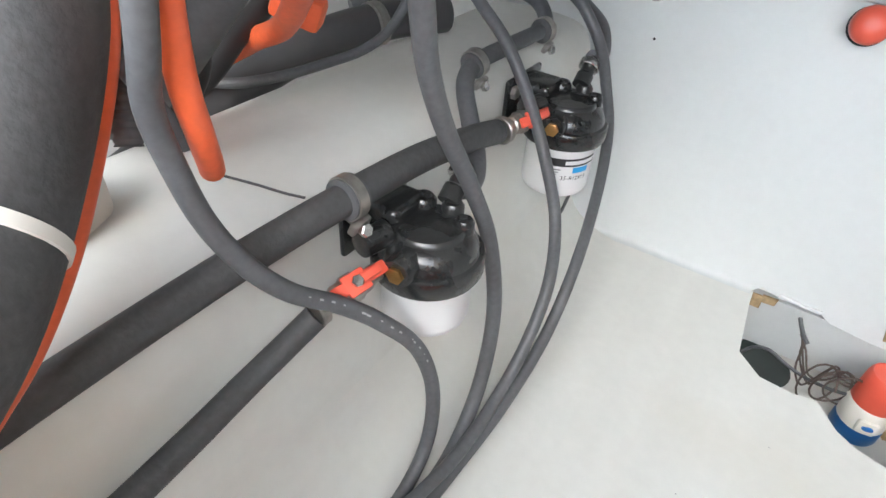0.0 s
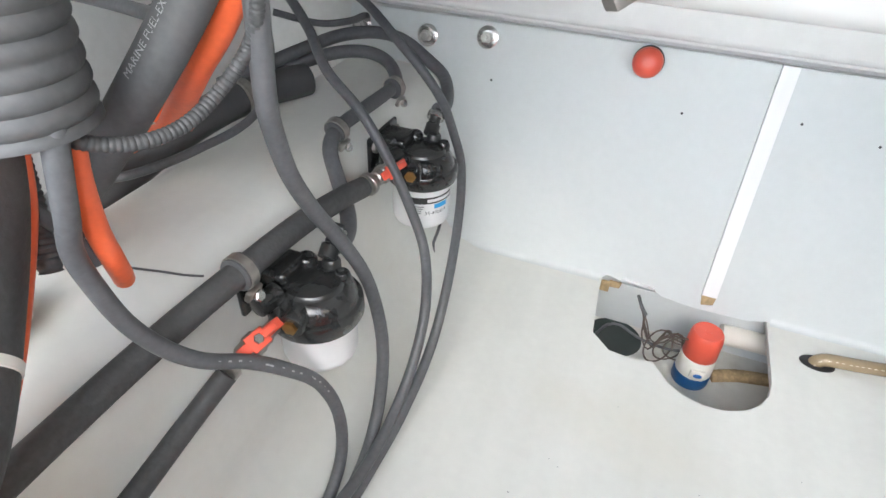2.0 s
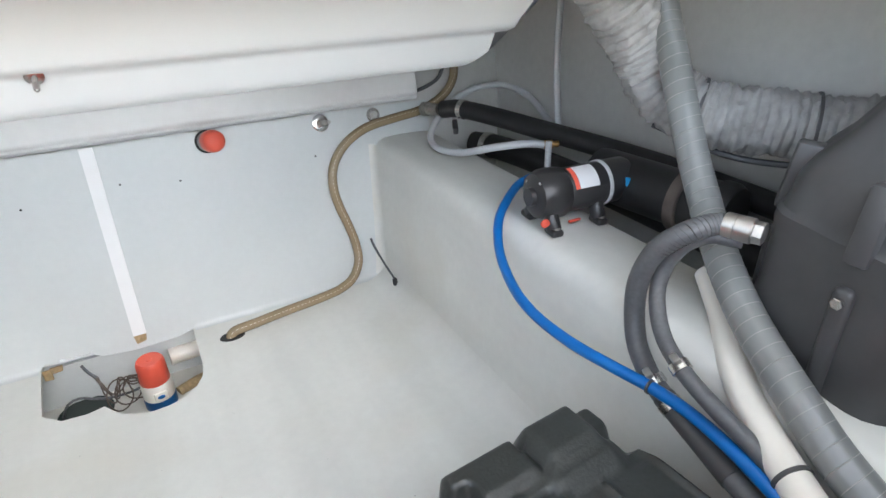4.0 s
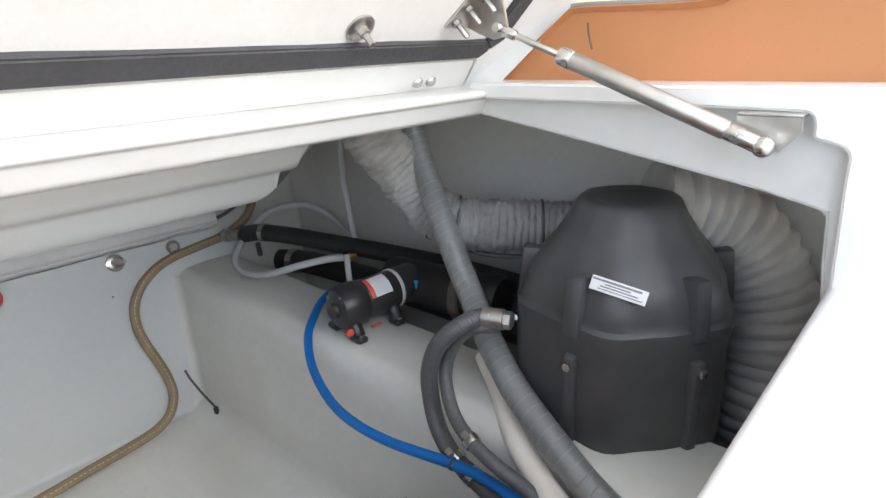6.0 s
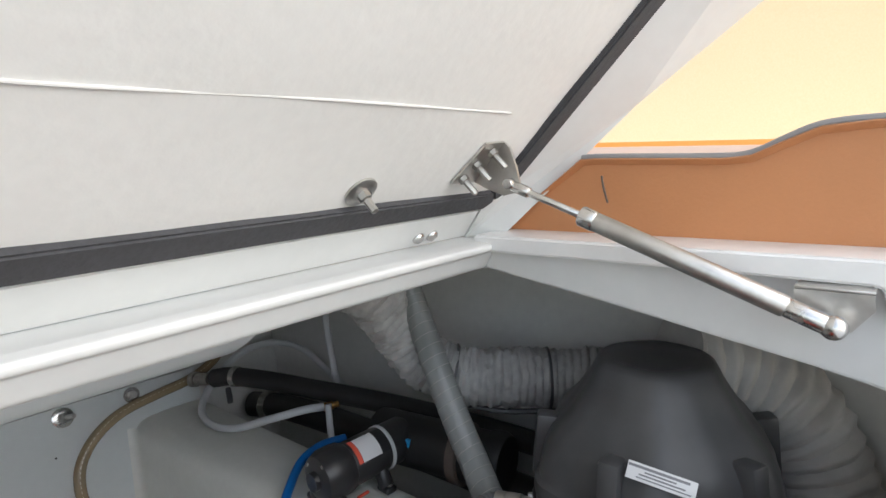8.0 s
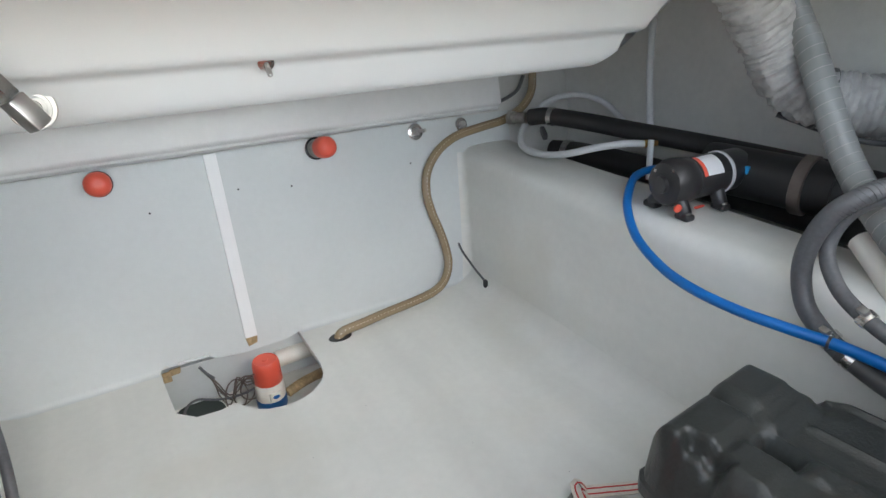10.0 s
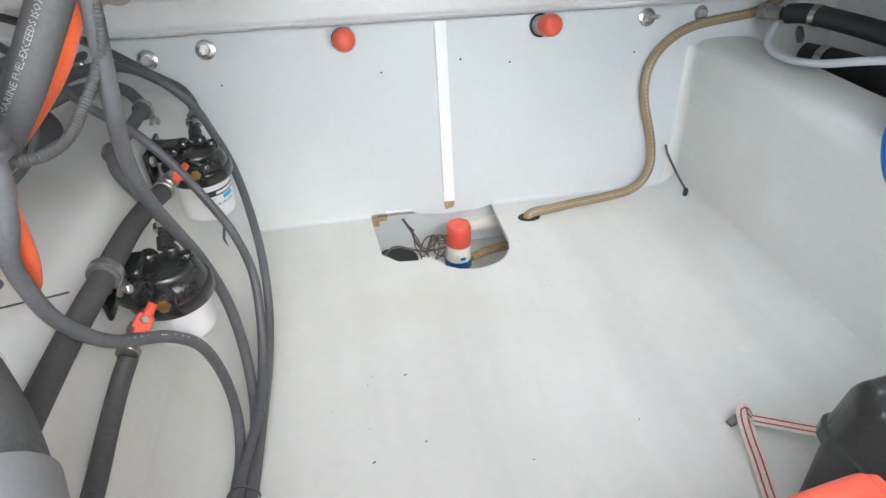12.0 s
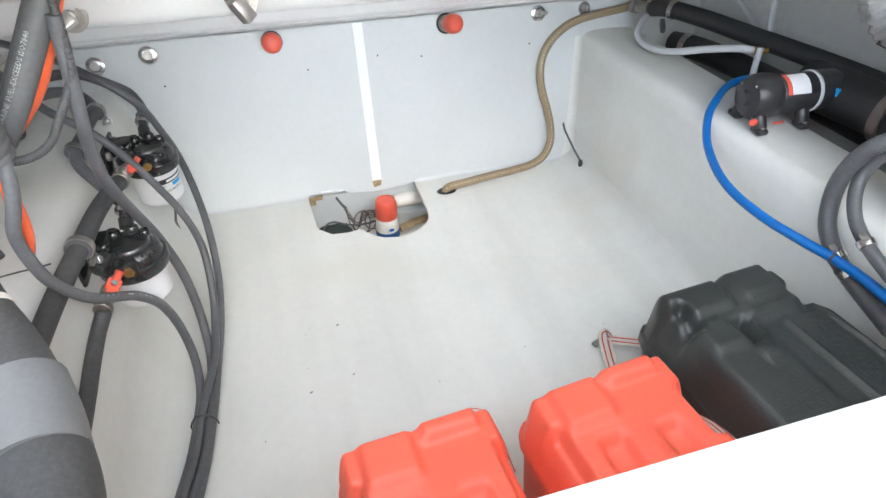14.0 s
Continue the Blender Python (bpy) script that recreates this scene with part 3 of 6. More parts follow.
for v in flange.verts[2:8]:
    v.co += LN * 0.030
part("side_flange", flange, GEL_RIM_DIMMED, lid, smooth=False)
part("hinge_flange", lid_outline([(-LID_W, -0.054), (0.6645, -0.052), (0.6485, 0.0005), (-LID_W, -0.0015)], 0.0045, -0.03, 0.003), GEL_RIM_DIMMED, lid)
part("skin", lid_slab(-LID_W, 0.70, 0.70 + 0.5 * LID_L, -0.03, LID_L + 0.01, -0.031, -0.05, 0.004), GEL_DECK, lid)
for x in (0.561, 0.584):
    part("rivet", lathe_bm([(0.0075, 0), (0.0075, 0.002), (0.005, 0.005), (0.0, 0.006)], aim(lid_pt(x, -0.033, 0.0045), LN), 14), STEEL, lid, "steel rivet")


def lid_stud():
    m = aim(lid_pt(0.430, 0.048, 0.0), LN)
    ob = part("stud_washer", lathe_bm([(0.016, 0), (0.016, 0.002), (0.013, 0.0035), (0.006, 0.004)], m, 24), STEEL_BRUSHED, lid, "large steel washer")
    part("stud_nut", lathe_bm([(0.006, 0.004), (0.006, 0.010), (0.0035, 0.011), (0.0035, 0.024), (0.0, 0.025)], m, 6), STEEL_BRUSHED, lid, "steel nut and stud")


lid_stud()

strut = thing("gas_strut", "stainless gas strut holding the hatch lid open", "strut", (0.612, -1.0, 0.8))
sb = Vector((0.612, -1.0, 0.8))
S_TOP, S_MID, S_END = Vector((0.590, -0.885, 0.8465)), Vector((0.5955, -0.962, 0.8158)), Vector((0.6054, -1.1600, 0.7362))


def rod(a, b, r, sides=18):
    d = b - a
    return lathe_bm([(r * 0.9, 0), (r, r * 0.15), (r, d.length - r * 0.15), (r * 0.9, d.length)], aim(a, d), sides)


part("rod", rod(S_TOP - sb, S_MID - sb, 0.0036), STEEL, strut)
part("cylinder", rod(S_MID - sb, S_MID.lerp(S_END, 0.87) - sb, 0.0092, 24), STEEL_BRUSHED, strut)
part("collar", rod(S_MID - sb, S_MID.lerp(S_END, 0.075) - sb, 0.0100, 24), STEEL, strut)
part("end_fitting", rod(S_MID.lerp(S_END, 0.87) - sb, S_MID.lerp(S_END, 1.03) - sb, 0.0082, 20), STEEL, strut)
part("end_fitting", rod(S_TOP.lerp(S_MID, 0.05) - sb, S_TOP.lerp(S_MID, 0.3) - sb, 0.0058, 16), STEEL, strut)
bm = bmesh.new()
bmesh.ops.create_uvsphere(bm, u_segments=16, v_segments=10, radius=0.010, matrix=Matrix.Translation(S_END + Vector((0, -0.006, -0.002)) - sb))
part("ball_socket", bm, STEEL, strut)
# lower bracket on the coaming
br = thing("strut_bracket", "folded stainless strut bracket bolted under the coaming", "bracket", (0.64, -1.18, 0.74))
bb = Vector((0.64, -1.18, 0.74))
pl_ = [(-1.1358, 0.758), (-1.137, 0.749), (-1.160, 0.727), (-1.176, 0.7265), (-1.1905, 0.746), (-1.1895, 0.758)]
v0 = extrude_bm([(y - bb.y, z - bb.z) for y, z in pl_], 0.0, -0.003, "x")
v0.transform(Matrix.Translation((-0.013, 0, 0)))
part("web", v0, STEEL_BRUSHED, br)
part("flange", box_bm((0.026, 0.054, 0.0028), Matrix.Translation((-0.002, 0.017, 0.0195)), 0.001), STEEL_BRUSHED, br)
part("bolt", rod(S_END - bb + Vector((-0.004, 0, 0)), S_END - bb + Vector((0.022, 0, 0)), 0.0045), STEEL, br)
# upper bracket on the lid
ub = thing("strut_bracket", "folded stainless strut bracket bolted to the hatch lid", "bracket", (0.61, -0.86, 0.85))
ua = Vector((0.61, -0.86, 0.85))


def lp(x, d, o):
    return lid_pt(x, d, o) + Vector((0, -0.80, 0.79)) - ua


def thick_plate(pts, off):
    bm = bmesh.new()
    bm.faces.new([bm.verts.new(p) for p in pts])
    r = bmesh.ops.extrude_face_region(bm, geom=bm.faces[:])
    for q in r["geom"]:
        if isinstance(q, bmesh.types.BMVert):
            q.co += Vector(off)
    return bm


part("base", thick_plate([lp(x, d, 0.001) for x, d in ((0.551, 0.050), (0.562, 0.104), (0.592, 0.106), (0.594, 0.050))], LN * 0.0025), STEEL_BRUSHED, ub)
part("web", thick_plate([lp(0.591, d, o) for d, o in ((0.050, 0.003), (0.106, 0.003), (0.106, 0.012), (0.098, 0.030), (0.090, 0.043), (0.078, 0.048), (0.066, 0.040), (0.056, 0.020))], (0.003, 0, 0)), STEEL_BRUSHED, ub)
for x, d in ((0.563, 0.058), (0.569, 0.077), (0.580, 0.094)):
    m = aim(lp(x, d, 0.0035), LN + Vector((0.15, 0, -0.1)))
    part("bolt", lathe_bm([(0.0055, 0), (0.0055, 0.005), (0.0034, 0.0055), (0.0034, 0.021), (0.0024, 0.0225)], m, 6), STEEL_DIRTY, ub, "protruding steel bolt with its nut")
part("pin", rod(lp(0.582, 0.082, 0.038), lp(0.600, 0.082, 0.038), 0.0055), STEEL, ub)

# ---- cockpit side: cushion, canvas ----
cu = thing("seat_bolster", "tan leather bolster with grey piping on the side deck", "cushion", (0.73, -1.0, 0.78))
cy = [(-0.912, 0.8665), (-0.930, 0.867), (-1.06, 0.863), (-1.085, 0.865), (-1.11, 0.876), (-1.14, 0.888), (-1.18, 0.891), (-1.215, 0.889), (-1.242, 0.875), (-1.255, 0.850), (-1.257, 0.80), (-1.250, 0.776)]
bm = bmesh.new()
rows = []
for fx, grow in ((0.708, -0.006), (0.700, -0.002), (0.698, 0.0), (0.704, 0.0035), (0.735, 0.0035), (0.76, -0.004)):
    rows.append([bm.verts.new((fx - 0.73, y + 1.0, z + grow - 0.78)) for y, z in cy] + [bm.verts.new((fx - 0.73, -0.79 + 1.0, 0.776 - 0.78))])
for a, b in zip(rows, rows[1:]):
    for k in range(len(a)):
        bm.faces.new((a[k], a[(k + 1) % len(a)], b[(k + 1) % len(b)], b[k]))
bm.faces.new(rows[0])
bm.faces.new(rows[-1][::-1])
part("pad", bm, LEATHER, cu)
part("piping", tube_bm([(0.704 - 0.73, y + 1.0, z + 0.002 - 0.78) for y, z in cy], 0.0042, 8), PIPING, cu, "grey piping")
part("scuff", tube_bm([(-0.033, 0.062, 0.069), (-0.033, 0.06, 0.056), (-0.033, 0.055, 0.039)], 0.0013, 6), WIRE, cu, "short dark scuff")
cv = bmesh.new()
bmesh.ops.create_grid(cv, x_segments=14, y_segments=10, size=0.5, matrix=Matrix.Identity(4))
for v in cv.verts:
    u, w = v.co.x, v.co.y
    v.co = Vector((1.32 + 0.02 * noise.noise(Vector((u * 6, w * 6, 0))), -0.6 + u * 3.2, 1.6 + w * 1.9))
tagged(finish("backdrop_canvas", cv, CANVAS), "yellow-orange cockpit canvas glowing with daylight", "canvas", kind="structure")
# orange glow at the canvas foot, put in as a more saturated band
glow_band = bmesh.new()
glow_rows = [(glow_band.verts.new((1.286, y, 0.9066 + 0.0314 * y + 0.003 * noise.noise(Vector((y * 9, 0, 0))))), glow_band.verts.new((1.286, y, 0.917 + 0.0314 * y))) for y in [0.9 - 0.1 * k for k in range(31)]]
for p, q in zip(glow_rows, glow_rows[1:]):
    glow_band.faces.new((p[0], q[0], q[1], p[1]))
tagged(finish("canvas_glow_band", glow_band, CANVAS_FOOT_GLOW), "deeper orange band added for the glow along the canvas foot", "canvas", kind="structure")
tagged(finish("trim", box_bm((0.03, 3.0, 0.113), Matrix.Translation((1.272, -0.6, 0.832)) @ Matrix.Rotation(0.0314, 4, "X"), 0.006), CAP), "pale pinkish moulded cap under the canvas foot", "trim", kind="structure")
tagged(finish("deck_side", extrude_bm([(1.04, 0.775), (1.6, 0.78), (1.6, 0.72), (1.04, 0.72)], 0.3, -1.95, "y"), GEL_DECK, smooth=False), "white side deck", "deck", kind="structure")


# ---- port side: filters, valves, cables ----
def hose(name, pts, r, mat, label, category="hose", sides=14, step=0.008, ribs=None, group="", jitter=0.0):
    return solo(name, tube_bm(pts, r, sides, step, ribs, jitter=jitter), mat, label, category, group)


def hex_bolt(m, r, h, thread=0.0, bm=None):
    prof = [(r, 0), (r, h * 0.85), (r * 0.85, h)]
    if thread:
        prof += [(r * 0.5, h), (r * 0.5, h + thread), (0, h + thread)]
    else:
        prof += [(0, h)]
    return lathe_bm(prof, m, 6, bm)


def fuel_filter(at, labelled, label, turn, cr, low):
    """A spin-on fuel filter: black cast head on a bracket, white can below."""
    f = thing("fuel_filter", label, "fuel filter", at, "fuel filters on the stringer")
    can = part("canister", lathe_bm([(0.018, low), (cr - 0.012, low + 0.001), (cr - 0.002, low + 0.008), (cr, low + 0.015), (cr, -0.044), (cr + 0.0015, -0.042), (cr + 0.0015, -0.034)], None, 40), WHITE_CAN, f, "white painted steel can")
    head = part("head", lathe_bm([(cr + 0.002, -0.040), (0.0525, -0.039), (0.0545, -0.035), (0.0545, -0.020), (0.053, -0.0175), (0.0490, -0.0165), (0.0480, -0.012), (0.046, -0.006), (0.043, -0.001), (0.038, 0.003), (0.035, 0.0045), (0.034, 0.0075), (0.032, 0.0095), (0.012, 0.011), (0.0, 0.011)], None, 40), BLACK_GLOSS, f, "glossy black cast filter head")
    for k, (ax, ay, hh, rr) in enumerate(((-0.022, 0.022, 0.026, 0.013), (0.006, 0.030, 0.026, 0.011), (-0.034, 0.000, 0.024, 0.012), (0.026, 0.018, 0.022, 0.010))):
        part("boss", lathe_bm([(rr * 1.2, 0), (rr, 0.010), (rr, hh - 0.004), (rr * 0.75, hh), (rr * 0.6, hh), (rr * 0.55, hh - 0.003), (0, hh - 0.003)], Matrix.Translation((ax, ay, -0.007)), 16), BLACK_GLOSS, head)
    # arm to the bracket on the stringer
    part("arm", box_bm((0.052, 0.050, 0.024), Matrix.Translation((-0.045, 0.0, 0.012)), 0.008, 3), BLACK_GLOSS, f)
    part("bracket", box_bm((0.007, 0.092, 0.060), Matrix.Translation((-0.066, 0.0, -0.004)), 0.003), BLACK_GLOSS, f)
    for dy in (-0.034, 0.034):
        part("bolt", hex_bolt(aim((-0.0625, dy, 0.010), (1, 0, 0)), 0.0085, 0.007), STEEL_DIRTY, f, "tarnished hex bolt")
    # inlet port with a brass plug
    d = Vector((0.10, -1, 0)).normalized()
    part("port", lathe_bm([(0.015, 0), (0.015, 0.020), (0.0135, 0.022), (0.010, 0.022)], aim(Vector((0.004, -0.036, -0.010)), d), 18), BLACK_GLOSS, f)
    plug = part("plug", hex_bolt(aim(Vector((0.0063, -0.058, -0.010)), d), 0.0085, 0.004), BRASS, f, "brass hex plug")
    part("port", lathe_bm([(0.013, 0), (0.013, 0.028), (0.010, 0.030)], aim(Vector((-0.026, -0.030, 0.004)), (-0.25, -1, 0)), 16), BLACK_GLOSS, f)
    part("outlet", lathe_bm([(0.011, 0), (0.011, 0.016), (0.008, 0.018), (0.009, 0.022), (0.008, 0.026), (0.009, 0.030), (0.007, 0.042)], aim(Vector((0.0, 0.030, 0.016)), (-0.05, 0.85, 0.6)), 16), BLACK_GLOSS, f)
    part("hose_clamp", lathe_bm([(0.0125, 0), (0.0135, 0.001), (0.0135, 0.009), (0.0125, 0.010)], aim(Vector((-0.002, 0.052, 0.031)), (-0.05, 0.85, 0.6)), 20), STEEL, f, "bright steel hose clamp")
    if labelled:
        def wrap(name, a0, a1, z0, z1, mat, out=0.0004, n=10):
            bm = bmesh.new()
            rr = cr + out
            lo = [bm.verts.new((rr * math.cos(a0 + (a1 - a0) * k / n), rr * math.sin(a0 + (a1 - a0) * k / n), z0)) for k in range(n + 1)]
            hi = [bm.verts.new((rr * math.cos(a0 + (a1 - a0) * k / n), rr * math.sin(a0 + (a1 - a0) * k / n), z1)) for k in range(n + 1)]
            for k in range(n):
                bm.faces.new((lo[k], lo[k + 1], hi[k + 1], hi[k]))
            return part(name, bm, mat, can)
        wrap("label_band", turn - 0.75, turn + 0.9, -0.064, -0.053, INK)
        wrap("label_band", turn - 0.15, turn + 0.85, -0.0612, -0.0558, LABEL, 0.0007)
        wrap("label_mark", turn + 0.10, turn + 0.62, -0.0735, -0.0655, CYAN)
        for i, (a, w) in enumerate(((-0.70, 0.45), (-0.70, 0.40), (-0.70, 0.36), (-0.55, 0.2))):
            wrap("label_bar", turn + a, turn + a + w, -0.0695 - 0.0036 * i, -0.0680 - 0.0036 * i, INK_GREY, 0.0005, 4)
        bm = text_mesh("35-802893", 0.0085)
        for v in bm.verts:
            ang = turn + 0.18 + v.co.x / cr
            v.co = Vector(((cr + 0.0006) * math.cos(ang), (cr + 0.0006) * math.sin(ang), -0.0805 + v.co.y))
        part("part_number", bm, INK, can, smooth=False)
    return f


FAR, NEAR = (-0.528, -0.191, 0.294), (-0.527, -0.500, 0.277)
fuel_filter(FAR, True, "black-headed white spin-on fuel filter with a printed label", radians(-48), 0.0450, -0.117)
fuel_filter(NEAR, False, "black-headed plain white spin-on fuel filter on the stringer", 0, 0.0445, -0.103)


def ball_valve(at, d, lever, label, r):
    """A small ball valve with a red lever, along d."""
    v = thing("ball_valve", label, "valve", at, "fuel shut-off valves")
    d = Vector(d).normalized()
    part("body", lathe_bm([(0.0085, -0.030), (0.0085, -0.020), (0.011, -0.018), (0.0115, -0.008), (0.0135, -0.006), (0.0135, 0.006), (0.0115, 0.008), (0.011, 0.018), (0.0085, 0.020), (0.0085, 0.032)], aim((0, 0, 0), d), 8), STEEL_DIRTY, v, "nickel-plated valve body")
    up = Vector(lever).normalized()
    part("stem", lathe_bm([(0.006, 0.008), (0.006, 0.020), (0.004, 0.022)], aim((0, 0, 0), up), 12), STEEL_DIRTY, v)
    side = d.cross(up).normalized()
    along = (d * 0.9 + side * 0.02).normalized()
    z = up
    x = along
    y = z.cross(x)
    m = Matrix((x, y, z)).transposed().to_4x4()
    m.translation = up * 0.021
    bm = box_bm((0.058, 0.012, 0.004), m @ Matrix.Translation((0.004, 0, 0)), 0.0018)
    bm = box_bm((0.024, 0.020, 0.005), m, 0.002, bm=bm)
    bm = box_bm((0.020, 0.008, 0.012), m @ Matrix.Translation((0.014, 0, 0.003)), 0.002, bm=bm)
    part("lever", bm, RED, v, "red plastic lever")
    part("lever_nut", hex_bolt(aim(up * 0.0235, up), 0.0055, 0.005), STEEL, v)
    part("hose_clamp", lathe_bm([(r, 0), (r + 0.0012, 0.001), (r + 0.0012, 0.008), (r, 0.009)], aim(-d * 0.040, d), 24), STEEL_DIRTY, v)


ball_valve((-0.548, -0.585, 0.256), (0.12, 1, 0.02), (0.55, -0.25, 0.8), "nickel ball valve with a red lever before the filter", 0.0122)
ball_valve((-0.556, -0.268, 0.290), (0.12, 1, -0.03), (0.75, -0.15, 0.5), "nickel ball valve with a red lever before the filter", 0.0148)

P1 = [(-0.557, -0.325, 0.299), (-0.560, -0.37, 0.309), (-0.564, -0.46, 0.323), (-0.568, -0.56, 0.328), (-0.583, -0.65, 0.318), (-0.594, -0.75, 0.307), (-0.600, -0.86, 0.297), (-0.60, -1.0, 0.286), (-0.59, -1.22, 0.275)]
hose("supply_hose", P1, 0.0140, FOAM, "thick black foam-sleeved hose clamped along the stringer", "hose", 18)
P2 = [(-0.553, -0.622, 0.250), (-0.564, -0.648, 0.230), (-0.568, -0.69, 0.218), (-0.569, -0.74, 0.208), (-0.571, -0.82, 0.195), (-0.575, -0.95, 0.178), (-0.58, -1.22, 0.15)]
hose("supply_hose", P2, 0.0112, FOAM, "thick black foam-sleeved hose on the stringer's side", "hose", 18)


def p_clip(at, axis, r, label):
    """A cushioned clamp round a hose, with its tab and bolt."""
    c = thing("hose_clip", label, "clamp", at, "cushioned hose clips")
    ax = Vector(axis).normalized()
    part("cushion", lathe_bm([(r + 0.0005, -0.009), (r + 0.0045, -0.008), (r + 0.0045, 0.008), (r + 0.0005, 0.009)], aim((0, 0, 0), ax), 26), RUBBER, c, "black rubber cushion")
    part("band", lathe_bm([(r + 0.0047, -0.0055), (r + 0.0060, -0.005), (r + 0.0060, 0.005), (r + 0.0047, 0.0055)], aim((0, 0, 0), ax), 26), STEEL_DIRTY, c, "steel band")
    dn = Vector((0.45, 0, -1)).normalized()
    part("tab", box_bm((0.007, 0.022, 0.013), Matrix.Translation(dn * (r + 0.012)) @ Matrix.Rotation(0.4, 4, "Y"), 0.002), STEEL_DIRTY, c)
    part("bolt", hex_bolt(aim(dn * (r + 0.015) + Vector((0.003, 0, 0)), (1, -0.1, 0.3)), 0.0065, 0.006), STEEL, c)


p_clip((-0.568, -0.560, 0.328), (0.06, 1, 0), 0.0138, "cushioned steel clip round the foam-sleeved hose")
p_clip((-0.622, -0.272, 0.346), (0.05, 0.8, 0.2), 0.0115, "cushioned steel clip round a fuel hose")
p_clip((-0.616, -0.100, 0.346), (0.1, 1, 0), 0.0115, "cushioned steel clip round a fuel hose")

G = [(-0.80, -0.16, 0.36), (-0.735, -0.09, 0.378), (-0.69, -0.055, 0.378), (-0.650, -0.052, 0.366), (-0.624, -0.075, 0.345), (-0.618, -0.12, 0.346), (-0.620, -0.20, 0.347), (-0.622, -0.268, 0.346), (-0.612, -0.310, 0.336),
     (-0.580, -0.345, 0.308), (-0.553, -0.375, 0.292), (-0.536, -0.405, 0.286), (-0.529, -0.432, 0.290), (-0.528, -0.452, 0.297)]
hose("fuel_hose", G, 0.0105, RUBBER, "black printed fuel hose looping over the stringer to a filter", "hose", 16)
E_ = [(-0.84, -0.24, 0.36), (-0.77, -0.12, 0.388), (-0.735, -0.055, 0.398), (-0.69, -0.012, 0.398), (-0.645, 0.0, 0.388), (-0.600, 0.0, 0.362), (-0.566, -0.01, 0.342), (-0.545, -0.045, 0.325), (-0.535, -0.085, 0.322), (-0.531, -0.125, 0.335)]
hose("fuel_hose", E_, 0.0105, RUBBER, "black fuel hose rising from the far filter along the wall", "hose", 16)

CA = [(-0.540, -0.673, 0.661), (-0.539, -0.690, 0.601), (-0.533, -0.710, 0.543), (-0.544, -0.713, 0.495), (-0.559, -0.710, 0.461), (-0.564, -0.703, 0.425), (-0.563, -0.692, 0.378), (-0.553, -0.676, 0.338), (-0.543, -0.652, 0.303), (-0.532, -0.618, 0.272),
      (-0.511, -0.594, 0.247), (-0.496, -0.557, 0.190), (-0.489, -0.536, 0.112), (-0.483, -0.550, 0.045), (-0.479, -0.60, 0.014), (-0.481, -0.66, 0.011), (-0.489, -0.74, 0.011), (-0.508, -0.83, 0.011), (-0.53, -0.95, 0.011), (-0.54, -1.2, 0.011)]
cable_a = hose("battery_cable", CA, 0.0076, RUBBER, "black battery cable with pale printing hanging to the floor", "cable", group="battery cables")
bars = bmesh.new()
for s0 in range(14):
    one = text_on_tube("-", 0.017 if s0 % 3 else 0.011, CA, 0.0076, 0.395 + 0.0125 * s0 + (0.008 if s0 % 5 == 4 else 0), facing_angle(CA, 0.395 + 0.0125 * s0, (0.45, -0.35, 0.75)), 1)
    tmp = bpy.data.meshes.new("join")
    one.to_mesh(tmp)
    one.free()
    bars.from_mesh(tmp)
    bpy.data.meshes.remove(tmp)
part("printing", bars, PRINT_DIM, cable_a, "pale printed bars")
CB = [(-0.465, -0.60, 0.66), (-0.478, -0.590, 0.58), (-0.488, -0.581, 0.528), (-0.498, -0.564, 0.490), (-0.507, -0.540, 0.441), (-0.512, -0.505, 0.383), (-0.510, -0.458, 0.309), (-0.500, -0.428, 0.237), (-0.484, -0.428, 0.162), (-0.474, -0.447, 0.100), (-0.467, -0.485, 0.045), (-0.460, -0.55, 0.018), (-0.461, -0.65, 0.012), (-0.468, -0.74, 0.012), (-0.487, -0.83, 0.012), (-0.51, -0.95, 0.012), (-0.52, -1.2, 0.012)]
hose("battery_cable", CB, 0.0084, RUBBER, "black battery cable hanging in a bow to the floor", "cable", group="battery cables")
CC = [(-1.02, -0.02, 0.60), (-0.90, -0.06, 0.53), (-0.78, -0.13, 0.475), (-0.70, -0.20, 0.452), (-0.647, -0.246, 0.416), (-0.598, -0.245, 0.370), (-0.560, -0.226, 0.305), (-0.519, -0.238, 0.245), (-0.478, -0.297, 0.195), (-0.451, -0.355, 0.153), (-0.446, -0.405, 0.095), (-0.448, -0.465, 0.052), (-0.452, -0.55, 0.034), (-0.469, -0.65, 0.030), (-0.478, -0.74, 0.029), (-0.497, -0.83, 0.029), (-0.52, -0.95, 0.029), (-0.53, -1.2, 0.029)]
CC[5:8] = [(-0.590, -0.262, 0.375), (-0.545, -0.272, 0.318), (-0.508, -0.280, 0.252)]
hose("battery_cable", CC, 0.0073, RUBBER, "black battery cable draped past the far filter", "cable", group="battery cables")
CD = [(-1.02, 0.05, 0.56), (-0.88, 0.03, 0.50), (-0.76, -0.01, 0.47), (-0.68, -0.06, 0.455), (-0.60, -0.125, 0.432), (-0.556, -0.140, 0.402), (-0.522, -0.135, 0.356), (-0.507, -0.115, 0.296), (-0.491, -0.115, 0.243), (-0.466, -0.185, 0.200), (-0.442, -0.290, 0.150), (-0.436, -0.37, 0.085), (-0.440, -0.46, 0.042), (-0.448, -0.55, 0.022), (-0.456, -0.65, 0.011), (-0.464, -0.74, 0.0095), (-0.478, -0.83, 0.0095), (-0.495, -0.95, 0.0095), (-0.505, -1.2, 0.0095)]
hose("battery_cable", CD, 0.0073, RUBBER, "black battery cable bowing out before the wall", "cable", group="battery cables")
